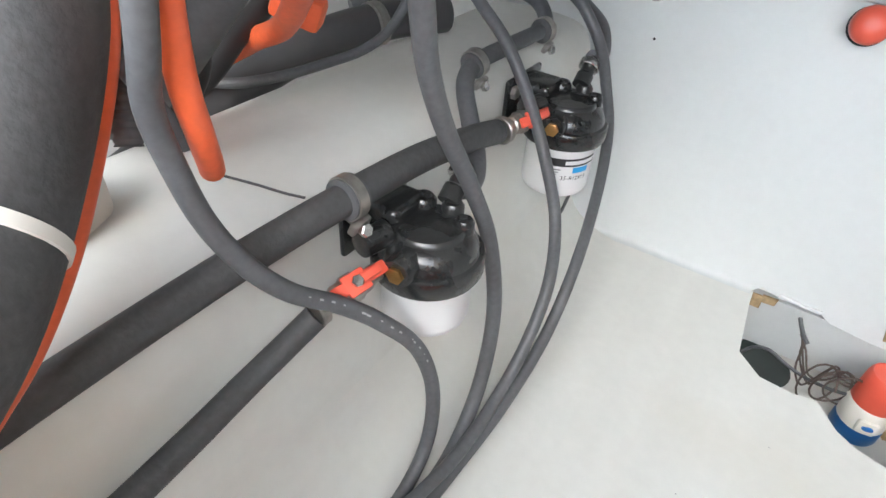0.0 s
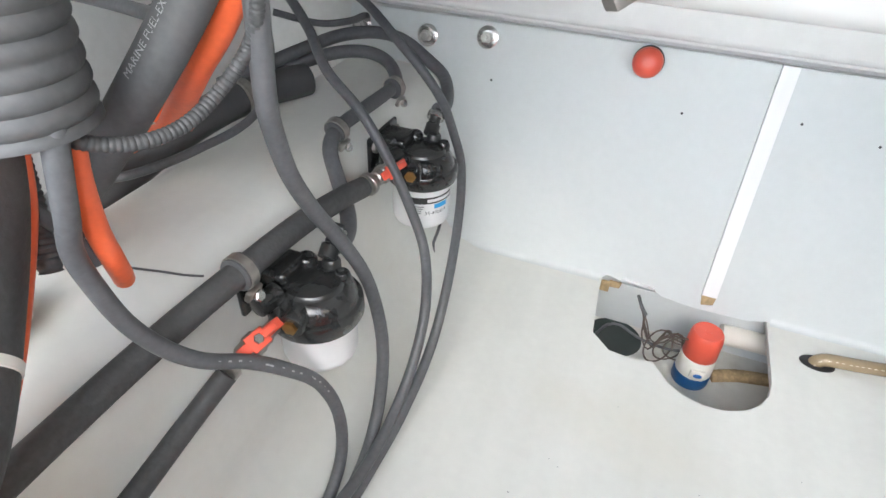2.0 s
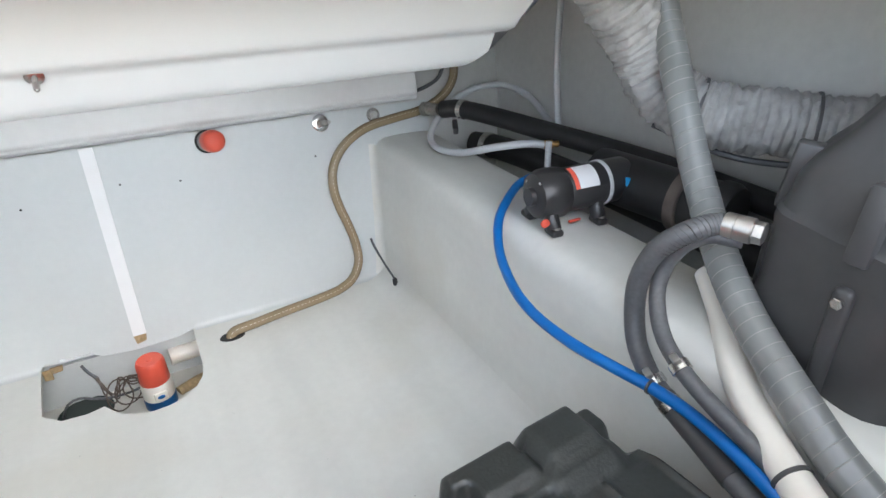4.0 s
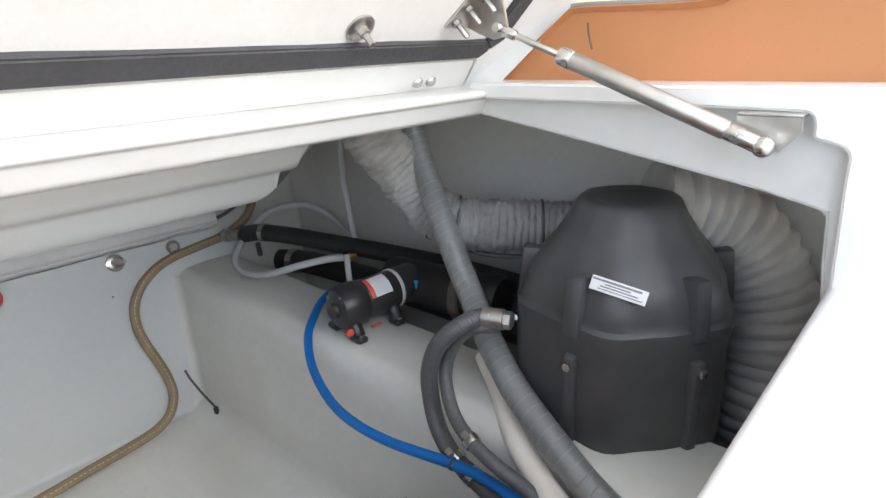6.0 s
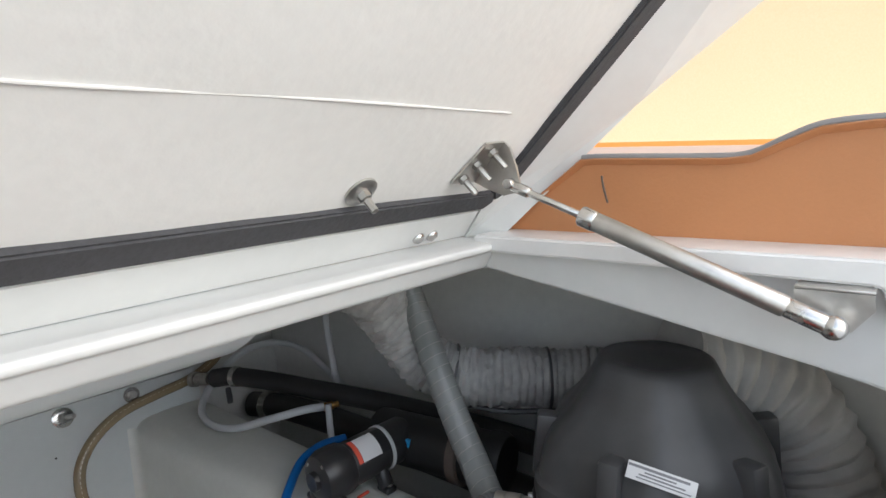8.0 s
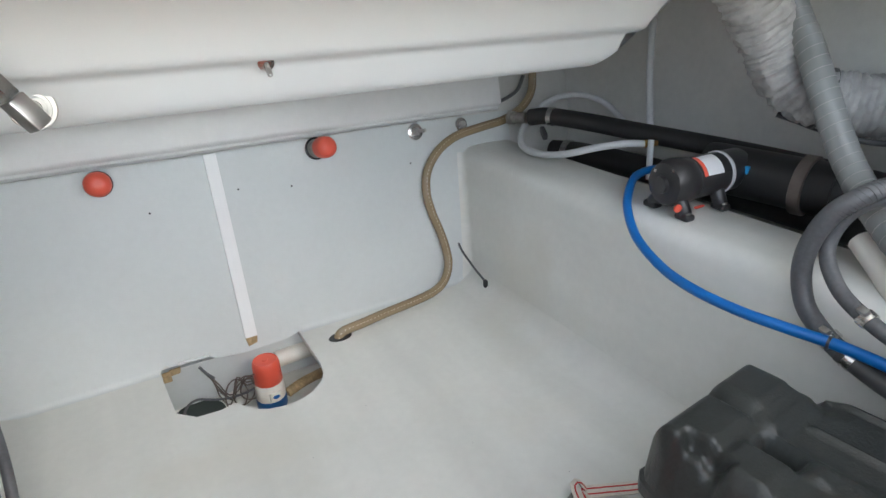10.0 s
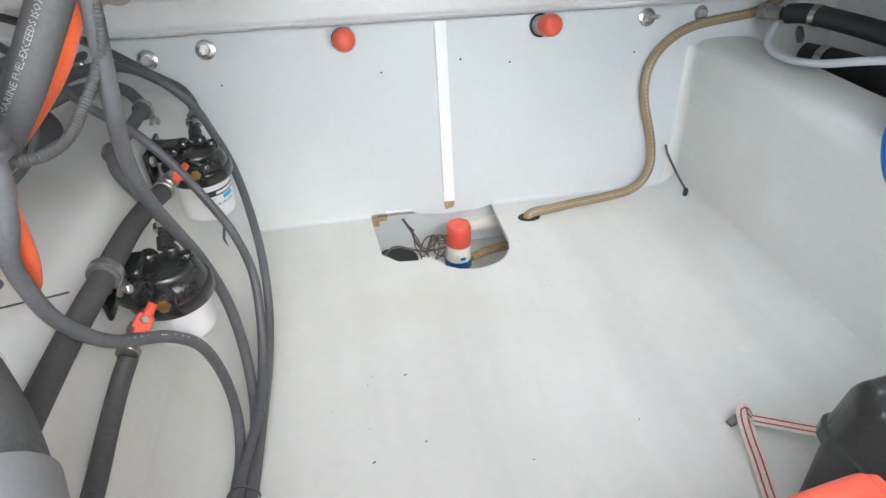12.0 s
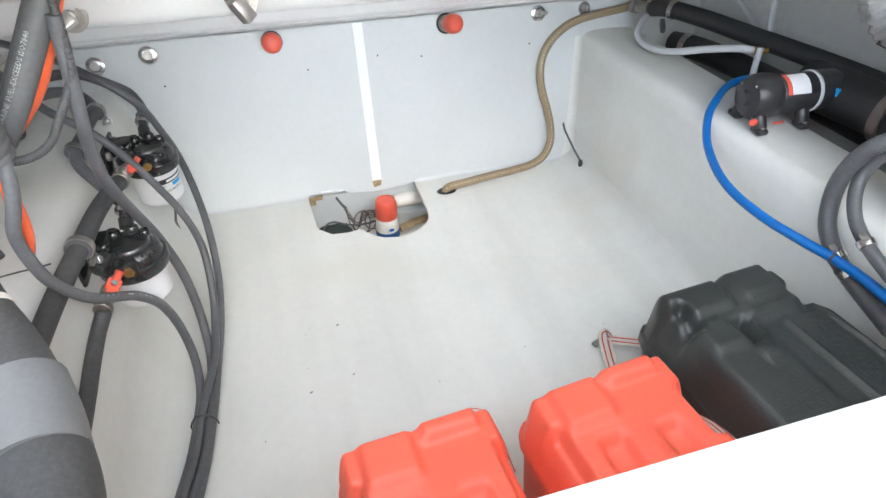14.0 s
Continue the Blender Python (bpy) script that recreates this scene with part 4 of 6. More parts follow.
solo("cable_tie", tube_bm([(-0.4905, -0.675, 0.006), (-0.4905, -0.676, 0.016), (-0.479, -0.676, 0.0365), (-0.464, -0.675, 0.0375), (-0.4505, -0.674, 0.021), (-0.4485, -0.674, 0.006)], 0.0014, 6), BLACK_PLASTIC, "black cable tie round the bundle of cables", "cable tie")

SP = [(-0.46, -0.60, 0.68), (-0.469, -0.598, 0.604), (-0.485, -0.594, 0.572), (-0.500, -0.612, 0.546), (-0.508, -0.640, 0.532), (-0.518, -0.668, 0.530), (-0.533, -0.690, 0.536), (-0.548, -0.705, 0.550), (-0.56, -0.71, 0.60)]
hose("spiral_conduit", SP, 0.0052, FOAM, "dark grey spiral-wrapped conduit in a loop", "conduit", 14, 0.0010, (0.0036, 0.0008))
hose("split_loom", [(-0.568, -0.701, 0.547), (-0.567, -0.701, 0.60), (-0.565, -0.70, 0.66), (-0.562, -0.70, 0.74)], 0.044, GREY_RUBBER, "large black corrugated sleeve round the cables", "conduit", 36, 0.0016, (0.0125, 0.0030, 0.28))
FH = [(-0.445, -0.575, 0.72), (-0.519, -0.602, 0.600), (-0.547, -0.616, 0.557), (-0.60, -0.632, 0.49), (-0.67, -0.64, 0.42), (-0.77, -0.63, 0.36), (-0.90, -0.58, 0.30)]
filler = hose("filler_hose", FH, 0.0168, GREY_RUBBER, "grey marine fuel hose with pale lettering", "hose", 20)
part("printing", text_on_tube("MARINE FUEL-EXCEEDS ISO7840", 0.0080, FH, 0.0168, 0.150, radians(-62), -1), PRINT, filler, "pale lettering")
O1 = [(-0.452, -0.568, 0.70), (-0.513, -0.575, 0.588), (-0.555, -0.572, 0.538), (-0.625, -0.535, 0.475), (-0.70, -0.49, 0.42), (-0.765, -0.475, 0.388), (-0.83, -0.49, 0.345), (-0.88, -0.52, 0.28)]
hose("sleeved_cable", O1, 0.0112, ORANGE, "orange-sleeved cable dropping behind the stringer", "cable", group="orange cables")
O2 = [(-0.544, -0.679, 0.60), (-0.543, -0.695, 0.529), (-0.551, -0.693, 0.497), (-0.555, -0.691, 0.465), (-0.563, -0.683, 0.436), (-0.576, -0.672, 0.408), (-0.583, -0.667, 0.397)]
hose("sleeved_cable", O2, 0.0080, ORANGE, "bright orange sleeved cable bending over the stringer", "cable", group="orange cables")
hose("split_loom", [(-0.66, -0.64, 0.62), (-0.650, -0.660, 0.55), (-0.6386, -0.6717, 0.4887), (-0.6326, -0.6789, 0.4597), (-0.6246, -0.6887, 0.4298), (-0.6189, -0.6952, 0.4126)], 0.0088, GREY_RUBBER, "thin corrugated black loom", "conduit", 14, 0.0014, (0.0050, 0.0013))
hose("grey_cable", [(-0.600, -0.70, 0.62), (-0.607, -0.699, 0.55), (-0.6143, -0.698, 0.4984), (-0.6162, -0.6931, 0.4758), (-0.6155, -0.680, 0.4462), (-0.612, -0.6675, 0.4158), (-0.611, -0.664, 0.402)], 0.0056, GREY_RUBBER, "grey cable dropping onto the stringer", "cable")
hose("thin_cable", [(-0.84, -0.50, 0.338), (-0.798, -0.483, 0.338), (-0.774, -0.435, 0.338), (-0.751, -0.385, 0.345), (-0.730, -0.345, 0.355), (-0.706, -0.325, 0.380), (-0.700, -0.30, 0.415), (-0.76, -0.22, 0.46), (-0.90, -0.15, 0.52)], 0.0058, RUBBER, "thin black cable lying over the stringer", "cable", sides=10)

# the fat exhaust hose, its tie, tape wrap and orange stripe
HX = [(-0.645, -0.665, 0.74), (-0.637, -0.692, 0.60), (-0.629, -0.723, 0.50), (-0.613, -0.772, 0.425), (-0.569, -0.838, 0.386), (-0.529, -0.92, 0.370), (-0.493, -1.02, 0.36), (-0.475, -1.22, 0.35)]
fat = thing("fat_hose", "fat dark grey hose with a tape wrap and a white tie", "hose", (0, 0, 0))
part("hose", tube_bm(HX, 0.0415, 28, 0.012), FOAM, fat)
part("tape_wrap", tube_bm([(-0.5482, -0.876, 0.3775), (-0.529, -0.920, 0.370), (-0.514, -0.965, 0.3652)], 0.0455, 28, 0.012), TAPE, fat, "smooth mid-grey tape wrap")
path = smooth_path(HX, 0.004)
fr = frames_along(path)
q, t, a, b = min(fr, key=lambda s: (s[0] - Vector((-0.598, -0.793, 0.411))).length)
part("cable_tie", lathe_bm([(0.0418, -0.004), (0.0432, -0.0036), (0.0432, 0.0036), (0.0418, 0.004)], aim(q, t), 36), TIE, fat, "wide white cable tie")
# the fat hose's printed orange stripe, added as a separate thin tube
OS = [(-0.606, -0.67, 0.60), (-0.612, -0.692, 0.488), (-0.615, -0.700, 0.460), (-0.619, -0.722, 0.411), (-0.612, -0.755, 0.366), (-0.594, -0.796, 0.336), (-0.574, -0.834, 0.325)]
hose("sleeved_cable", OS, 0.0085, ORANGE, "orange tube for the stripe along the fat hose", "cable", group="orange cables")
solo("battery_terminal_cover", box_bm((0.05, 0.055, 0.045), pose(-0.712, -0.712, 0.342, 0, 0, 25), 0.008), WHITE_PLASTIC, "small cream plastic cover on the stringer", "cover")
# dark plumbing beyond the stringer
hose("drain_pipe", [(-0.76, -0.13, 0.345), (-0.80, -0.22, 0.345), (-0.825, -0.33, 0.335), (-0.85, -0.45, 0.30), (-0.88, -0.7, 0.2)], 0.026, BLACK_PLASTIC, "black plastic pipe beyond the stringer", "pipe", 18)
solo("pipe_band", lathe_bm([(0.0265, -0.008), (0.029, -0.007), (0.029, 0.007), (0.0265, 0.008)], aim((-0.803, -0.235, 0.344), (-0.25, -1, -0.05)), 24), STEEL_DIRTY, "steel clamp round the black pipe", "clamp")
solo("connector", box_bm((0.05, 0.03, 0.03), pose(-0.72, -0.45, 0.425, 0, 20, 30), 0.006), ORANGE, "orange plastic connector on a cable", "connector")
hose("engine_harness", [(-0.775, -0.62, 0.34), (-0.7614, -0.5461, 0.3665), (-0.763, -0.4914, 0.3999), (-0.7648, -0.4501, 0.4227), (-0.80, -0.36, 0.50)], 0.012, BLACK_DULL, "black harness beyond the stringer", "harness", sides=10)
hose("engine_harness", [(-0.74, -0.60, 0.34), (-0.7166, -0.5735, 0.397), (-0.7069, -0.5751, 0.432), (-0.6971, -0.5829, 0.4607), (-0.69, -0.60, 0.56)], 0.010, BLACK_DULL, "black harness beyond the stringer", "harness", sides=10)
hose("wiring", [(-0.86, -0.06, 0.42), (-0.80, -0.02, 0.40), (-0.75, 0.0, 0.405), (-0.715, -0.005, 0.420), (-0.73, 0.03, 0.405)], 0.006, RUBBER, "black wiring by the wall", "wiring", sides=8)
solo("seam", tube_bm([(-0.6807, -0.5942, 0.3215), (-0.6457, -0.5848, 0.3205), (-0.6250, -0.5780, 0.3180), (-0.6100, -0.5680, 0.3140)], 0.0013, 6), SEAM, "dark crack in the stringer's coating", "crack")
hose("wire_stub", [(-0.545, -0.045, 0.085), (-0.548, -0.06, 0.055), (-0.552, -0.07, 0.035), (-0.545, -0.085, 0.022)], 0.003, RUBBER, "short black wire end by the wall", "wire", sides=8)


# ---- on the aft wall ----
def rubber_stop(x, z, tilt):
    """A red dome on a round stud that goes through the wall."""
    p = on_wall(x, z)
    s = thing("red_plug", "bright red rubber cap on a steel through-bolt in the wall", "plug", p, "red wall plugs")
    d = (WN + Vector(tilt)).normalized()
    part("ring", lathe_bm([(0.0252, -0.002), (0.0252, 0.0015), (0.023, 0.003)], aim((0, 0, 0), WN), 26), BLACK_DULL, s, "dark ring round the bolt")
    part("shank", lathe_bm([(0.021, 0), (0.021, 0.030)], aim((0, 0, 0), d), 22), STEEL_DIRTY, s)
    part("cap", lathe_bm([(0.0215, 0.028), (0.0232, 0.029), (0.0238, 0.034), (0.0234, 0.050), (0.0222, 0.057), (0.0185, 0.063), (0.011, 0.0665), (0.004, 0.067), (0.0, 0.0667)], aim((0, 0, 0), d), 30), RED, s, "bright red rubber cap")


rubber_stop(-0.249, 0.386, (0, 0, 0))
rubber_stop(0.184, 0.388, (0.16, 0, 0))


def wall_bolt(x, z, r, length, label, lean=(0, 0, 0)):
    s = thing("wall_bolt", label, "bolt", on_wall(x, z), "bolts along the wall")
    part("washer", lathe_bm([(r, 0), (r, 0.002), (r * 0.93, 0.003), (r * 0.45, 0.003)], aim((0, 0, 0), WN), 26), STEEL, s)
    d = WN + Vector(lean)
    part("nut", hex_bolt(aim(WN * 0.003, d), r * 0.52, 0.010, length), STEEL_BRUSHED, s)


wall_bolt(-0.640, 0.372, 0.020, 0.004, "steel bolt with a wide washer in the wall")
wall_bolt(-0.526, 0.384, 0.020, 0.016, "steel bolt with a wide washer in the wall")
wall_bolt(0.438, 0.390, 0.020, 0.022, "steel bolt with a long thread in the wall", (0.4, 0, 0))
wall_bolt(0.572, 0.391, 0.017, 0.004, "steel bolt with a wide washer beside the hose")
wall_bolt(-0.775, 0.372, 0.020, 0.006, "steel bolt with a wide washer in the wall")
sb2 = bmesh.new()
line = [(-0.0542, 0.410), (-0.0293, 0.410), (-0.0303, 0.021), (-0.0556, 0.021)]
fr_ = [sb2.verts.new(on_wall(x, z, 0.007)) for x, z in line]
bk_ = [sb2.verts.new(on_wall(x, z, -0.002)) for x, z in line]
sb2.faces.new(fr_)
for i in range(4):
    j = (i + 1) % 4
    sb2.faces.new((fr_[j], fr_[i], bk_[i], bk_[j]))
strip = solo("wall_strip", sb2, WHITE_PAINT, "white flat strip running down the wall to the sump", "strip")
bm = bmesh.new()
v = [bm.verts.new(on_wall(x, z, 0.0045)) for x, z in ((-0.0556, 0.021), (-0.0303, 0.021), (-0.033, 0.006), (-0.052, 0.002))]
bm.faces.new(v)
r = bmesh.ops.extrude_face_region(bm, geom=bm.faces[:])
for q in r["geom"]:
    if isinstance(q, bmesh.types.BMVert):
        q.co -= WN * 0.006
part("stained_end", bm, RAW, strip, "rust-stained foot of the strip")
# flat black discs: the dark inside each hole is painted, nothing is drilled
for x, z in ((-0.508, 0.315), (-0.176, 0.316), (0.0, 0.331), (0.113, 0.318), (0.412, 0.319)):
    solo("screw_hole", lathe_bm([(0.0022, 0), (0.0022, 0.0006), (0.0, 0.0006)], aim(on_wall(x, z, 0.0002), WN), 10), INK, "small dark screw hole in the wall", "hole", "screw holes")
# torn laminate at the sump's corner
for (x, z, w, h) in ((-0.222, -0.012, 0.016, 0.024), (-0.205, -0.004, 0.022, 0.012), (-0.180, 0.008, 0.034, 0.008), (-0.150, 0.006, 0.030, 0.006)):
    bm = box_bm((w, 0.006, h), Matrix.Translation(on_wall(x, z, 0.0)), 0.0015)
    for v in bm.verts:
        v.co += Vector((noise.noise(v.co * 90), 0, noise.noise(v.co * 70))) * 0.004
    solo("torn_laminate", bm, RAW if x < -0.2 else GEL_LINER, "torn raw laminate at the edge of the sump hole", "laminate", "torn laminate")

BRH = [(0.128, -0.074, -0.05), (0.130, -0.073, -0.002), (0.142, -0.072, 0.010), (0.19, -0.066, 0.0115), (0.26, -0.055, 0.0125), (0.34, -0.045, 0.0135), (0.40, -0.035, 0.017), (0.440, -0.020, 0.030), (0.464, -0.002, 0.062), (0.466, 0.014, 0.105), (0.457, 0.027, 0.150), (0.443, 0.040, 0.20), (0.437, 0.050, 0.245), (0.446, 0.062, 0.290), (0.474, 0.072, 0.328),
       (0.515, 0.080, 0.355), (0.56, 0.084, 0.370), (0.63, 0.085, 0.380), (0.69, 0.084, 0.388), (0.735, 0.086, 0.402), (0.775, 0.092, 0.425), (0.800, 0.10, 0.46), (0.805, 0.11, 0.52)]
bh = hose("drain_hose", BRH, 0.0112, BROWN_HOSE, "brown ribbed drain hose lying along floor and wall", "hose", 16, 0.0012, (0.0062, 0.0003))
# row of glints off the ribbed hose, painted as pale dashes
glints = bmesh.new()
run, last, nxt = 0.0, None, 0.03
for q, t, a, b in frames_along(smooth_path(BRH, 0.002)):
    run += (q - last).length if last else 0.0
    last = q
    if run < nxt:
        continue
    nxt += 0.0095
    d = Vector((-0.1, -0.8, 0.55))
    d = (d - t * d.dot(t)).normalized()
    e = t.cross(d)
    c = q + d * 0.0113
    glints.faces.new([glints.verts.new(c + t * u * 0.0024 + e * w * 0.0006) for u, w in ((-1, -1), (1, -1), (1, 1), (-1, 1))])
part("thread", glints, HOSE_GLINT, bh, "pale dashes painted for the glints along the hose")
# thin black plate on the uncut floor, painted for the hole's dark inside
solo("hole_rim", lathe_bm([(0.014, 0), (0.020, 0), (0.019, 0.0012), (0.014, 0.0012)], Matrix.Translation((0.133, -0.074, 0.0)) @ Matrix.Diagonal((1.35, 0.9, 1, 1)), 22), BLACK_DULL, "dark hole in the floor round the brown hose", "hole")
hose("wire_stub", [(0.511, 0.022, 0.102), (0.513, 0.010, 0.085), (0.518, -0.02, 0.062), (0.523, -0.05, 0.042), (0.5265, -0.072, 0.030), (0.5275, -0.082, 0.022)], 0.0028, RUBBER, "short black wire running down to the floor's corner", "wire", sides=8)
solo("wire_boot", lathe_bm([(0.004, 0), (0.006, 0.004), (0.006, 0.016), (0.003, 0.020)], aim((0.525, -0.083, 0.014), (0, 0.1, 1)), 12), BLACK_DULL, "black plug at the end of a wire", "plug")
hose("cable", [(0.70, 0.115, 0.43), (0.735, 0.12, 0.438), (0.765, 0.118, 0.455), (0.785, 0.12, 0.49)], 0.005, RUBBER, "black cable behind the liner's corner", "cable", sides=8)


# ---- big swivel fittings on the liner's face ----
def swivel(at, reach, turn, tail, label):
    s = thing("hose_fitting", label, "fitting", at, "swivel fittings under the liner")
    d = Vector((0.02, -1, 0.06)).normalized()
    part("washer", lathe_bm([(0.0225, 0), (0.0225, 0.002), (0.0215, 0.003), (0.0175, 0.003), (0.017, 0.0045), (0.014, 0.0045), (0.0135, 0.0025), (0.009, 0.0025)], aim((0, 0, 0), d), 30), STEEL_BRUSHED, s, "large stepped steel washer")
    part("stud", lathe_bm([(0.009, 0.0025), (0.009, 0.012), (0.0065, 0.013), (0.0065, reach)], aim((0, 0, 0), d), 18), STEEL_DIRTY, s)
    c = d * reach
    t = Vector(turn).normalized()
    part("elbow", box_bm((0.019, 0.019, 0.034), aim(c + t * 0.003, t, 0.5), 0.0022), STEEL_BRUSHED, s, "square steel elbow")
    part("nut", lathe_bm([(0.0105, 0.0205), (0.0118, 0.022), (0.0118, 0.040), (0.0105, 0.0415)], aim(c, t), 6), STEEL, s)
    part("neck", lathe_bm([(0.006, 0.0415), (0.0055, 0.045), (0.0065, 0.047), (0.0055, 0.052)], aim(c, t), 16), STEEL_BRUSHED, s)
    part("crimp_nut", lathe_bm([(0.010, 0.052), (0.0115, 0.053), (0.0115, 0.064), (0.010, 0.065)], aim(c, t), 6), STEEL_DIRTY, s)
    part("ferrule", lathe_bm([(0.010, 0.065), (0.0098, 0.070), (0.0105, 0.072), (0.0098, 0.075), (0.0098, 0.100), (0.0085, 0.102)], aim(c, t), 18), STEEL_DIRTY, s)
    part("hose", tube_bm([c + t * 0.098, c + t * 0.13] + [c + Vector(q) for q in tail], 0.0075, 12), RUBBER, s, "black hydraulic hose")


swivel((-0.274, -0.398, 0.606), 0.074, (-0.50, -0.08, 0.86), [(-0.13, 0.02, 0.125), (-0.30, 0.05, 0.14), (-0.5, 0.08, 0.14)], "stainless swivel elbow with a hydraulic hose under the liner")
swivel((-0.508, -0.396, 0.605), 0.040, (-0.80, -0.25, -0.45), [(-0.16, -0.04, -0.07), (-0.28, 0.0, -0.08), (-0.45, 0.02, -0.08)], "stainless swivel elbow with a hydraulic hose under the liner")
ws = thing("screw_end", "protruding screw end with a washer under the liner", "screw", (-0.031, -0.418, 0.634))
part("washer", lathe_bm([(0.010, 0), (0.010, 0.002), (0.005, 0.003)], aim((0, 0, 0), (0, -1, -0.3)), 16), STEEL, ws)
part("thread", lathe_bm([(0.0035, 0), (0.0035, 0.018), (0.002, 0.020)], aim((0, 0, 0), (0, -0.75, -0.75)), 10), STEEL, ws)
for x in (-0.020, 0.004):
    solo("dome_nut", lathe_bm([(0.0075, 0), (0.0075, 0.004), (0.0055, 0.009), (0.0, 0.011)], aim(lid_pt(x, -0.031, 0.0045) + Vector((0, -0.80, 0.79)), LN), 14), STEEL_BRUSHED, "steel dome nut on the hatch lid's hinge flange", "nut", "dome nuts")

# ---- sump: bilge pump, outlet pipe, wires ----
bp = thing("bilge_pump", "red, white and blue bilge pump standing in the sump", "bilge pump", (-0.036, -0.070, -0.1175))
part("strainer", lathe_bm([(0.0315, 0), (0.0325, 0.003), (0.0325, 0.022), (0.031, 0.026)], None, 30), BLUE, bp, "dark blue strainer base")
part("body", lathe_bm([(0.0312, 0.026), (0.0318, 0.028), (0.0312, 0.062), (0.030, 0.066)], None, 30), WHITE_PLASTIC, bp, "white body")
part("cap", lathe_bm([(0.0285, 0.064), (0.0298, 0.066), (0.0285, 0.108), (0.0268, 0.116), (0.0245, 0.119), (0.0235, 0.1175), (0.006, 0.1175), (0.005, 0.119), (0.0, 0.119)], None, 30), RED, bp, "red motor cap")
fd = Vector((0.12, -1, 0)).normalized()
m = aim(fd * 0.030 + Vector((0, 0, 0.040)), fd)
part("latch", box_bm((0.026, 0.024, 0.010), m, 0.004), WHITE_PLASTIC, bp)
part("button", lathe_bm([(0.0075, 0), (0.0075, 0.0018), (0.006, 0.0024), (0, 0.0024)], m @ Matrix.Translation((0, 0.002, 0.005)) @ Matrix.Diagonal((1.0, 0.55, 1, 1)), 18), BLUE_TUBE, bp, "blue oval button")
part("nozzle", lathe_bm([(0.012, 0.02), (0.012, 0.05), (0.013, 0.052), (0.013, 0.056), (0.011, 0.058)], aim((0, 0, 0.014), (0.2, 1, 0.05)), 18), BLUE, bp)
hose("outlet_pipe", [(0.0, 0.0, -0.055), (0.05, 0.004, -0.056), (0.12, 0.006, -0.058)], 0.019, WHITE_PLASTIC, "short white plastic pipe behind the bilge pump", "pipe", 20)
hose("sump_hose", [(0.00, -0.055, -0.115), (0.05, -0.035, -0.113), (0.13, -0.02, -0.112)], 0.012, RAW, "brown stained hose in the sump", "hose", 14)
wat = bmesh.new()
bmesh.ops.create_circle(wat, cap_ends=True, radius=0.055, segments=28, matrix=Matrix.Translation((-0.182, -0.022, -0.1165)) @ Matrix.Diagonal((1.0, 0.95, 1, 1)))
tagged(finish("water", wat, BILGE), "dark puddle of bilge water in the sump", "water", kind="structure")
random.seed(11)
for k in range(4):
    j = random.uniform(-0.008, 0.008)
    solo("pump_wire", tube_bm([(-0.150 + 0.004 * k, -0.030, -0.020 - 0.004 * k), (-0.135, -0.045 + j, -0.034 - 0.012 * k), (-0.118 + j, -0.062, -0.062 - 0.008 * k), (-0.098, -0.070 + j, -0.050 + 0.010 * k), (-0.080, -0.060, -0.030 - 0.008 * k), (-0.064, -0.066, -0.036 - 0.004 * k)], 0.0016, 7), WIRE, "thin brown and black pump wire in the sump", "wire", "pump wires")
solo("pump_wire", tube_bm([(-0.215, -0.060, -0.085), (-0.200, -0.055, -0.060), (-0.178, -0.052, -0.055), (-0.150, -0.060, -0.062), (-0.120, -0.064, -0.068), (-0.085, -0.068, -0.066), (-0.064, -0.070, -0.060)], 0.0026, 8), RUBBER, "black float-switch cable in the sump", "wire", "pump wires")
for k in range(3):
    c = Vector((-0.105 + 0.016 * k, -0.075, -0.062 + 0.004 * k))
    pts = [c + Vector((0.024 * math.cos(u * 0.7), 0.010 * math.sin(u * 0.9 + k), 0.036 * math.sin(u * 0.7))) for u in range(10)]
    solo("pump_wire", tube_bm(pts, 0.0016, 7), WIRE, "coiled thin brown pump wire in the sump", "wire", "pump wires")
solo("wire_joint", tube_bm([(-0.160, -0.02, 0.0), (-0.150, -0.035, -0.012), (-0.138, -0.045, -0.022)], 0.0032, 8), RUBBER, "black taped joint of the pump wires", "wire joint")

# ---- starboard: wash-down pump, plumbing ----
wp = thing("washdown_pump", "black diaphragm pump with a white label on the stringer", "pump", (0.615, -0.522, 0.392))
ax = Vector((1.0, -0.10, 0.02)).normalized()
part("motor", lathe_bm([(0.036, 0.030), (0.037, 0.032), (0.037, 0.150), (0.034, 0.156), (0.012, 0.158)], aim((0, 0, 0), ax), 30), BLACK_SATIN, wp)
part("head", lathe_bm([(0.026, -0.026), (0.037, -0.022), (0.042, -0.010), (0.043, 0.008), (0.041, 0.026), (0.036, 0.031)], aim((0, 0, 0), ax), 12), BLACK_SATIN, wp)
part("boss", lathe_bm([(0.015, -0.034), (0.016, -0.024), (0.0, -0.024)][::-1], aim((0, 0, 0), ax), 16), BLACK_SATIN, wp)
part("ring", lathe_bm([(0.0373, 0.100), (0.0390, 0.101), (0.0390, 0.106), (0.0373, 0.107)], aim((0, 0, 0), ax), 30), GREY_TUBE, wp, "pale ring round the motor")
u = ax.cross(Vector((0, 0, 1))).normalized()
w = u.cross(ax).normalized()
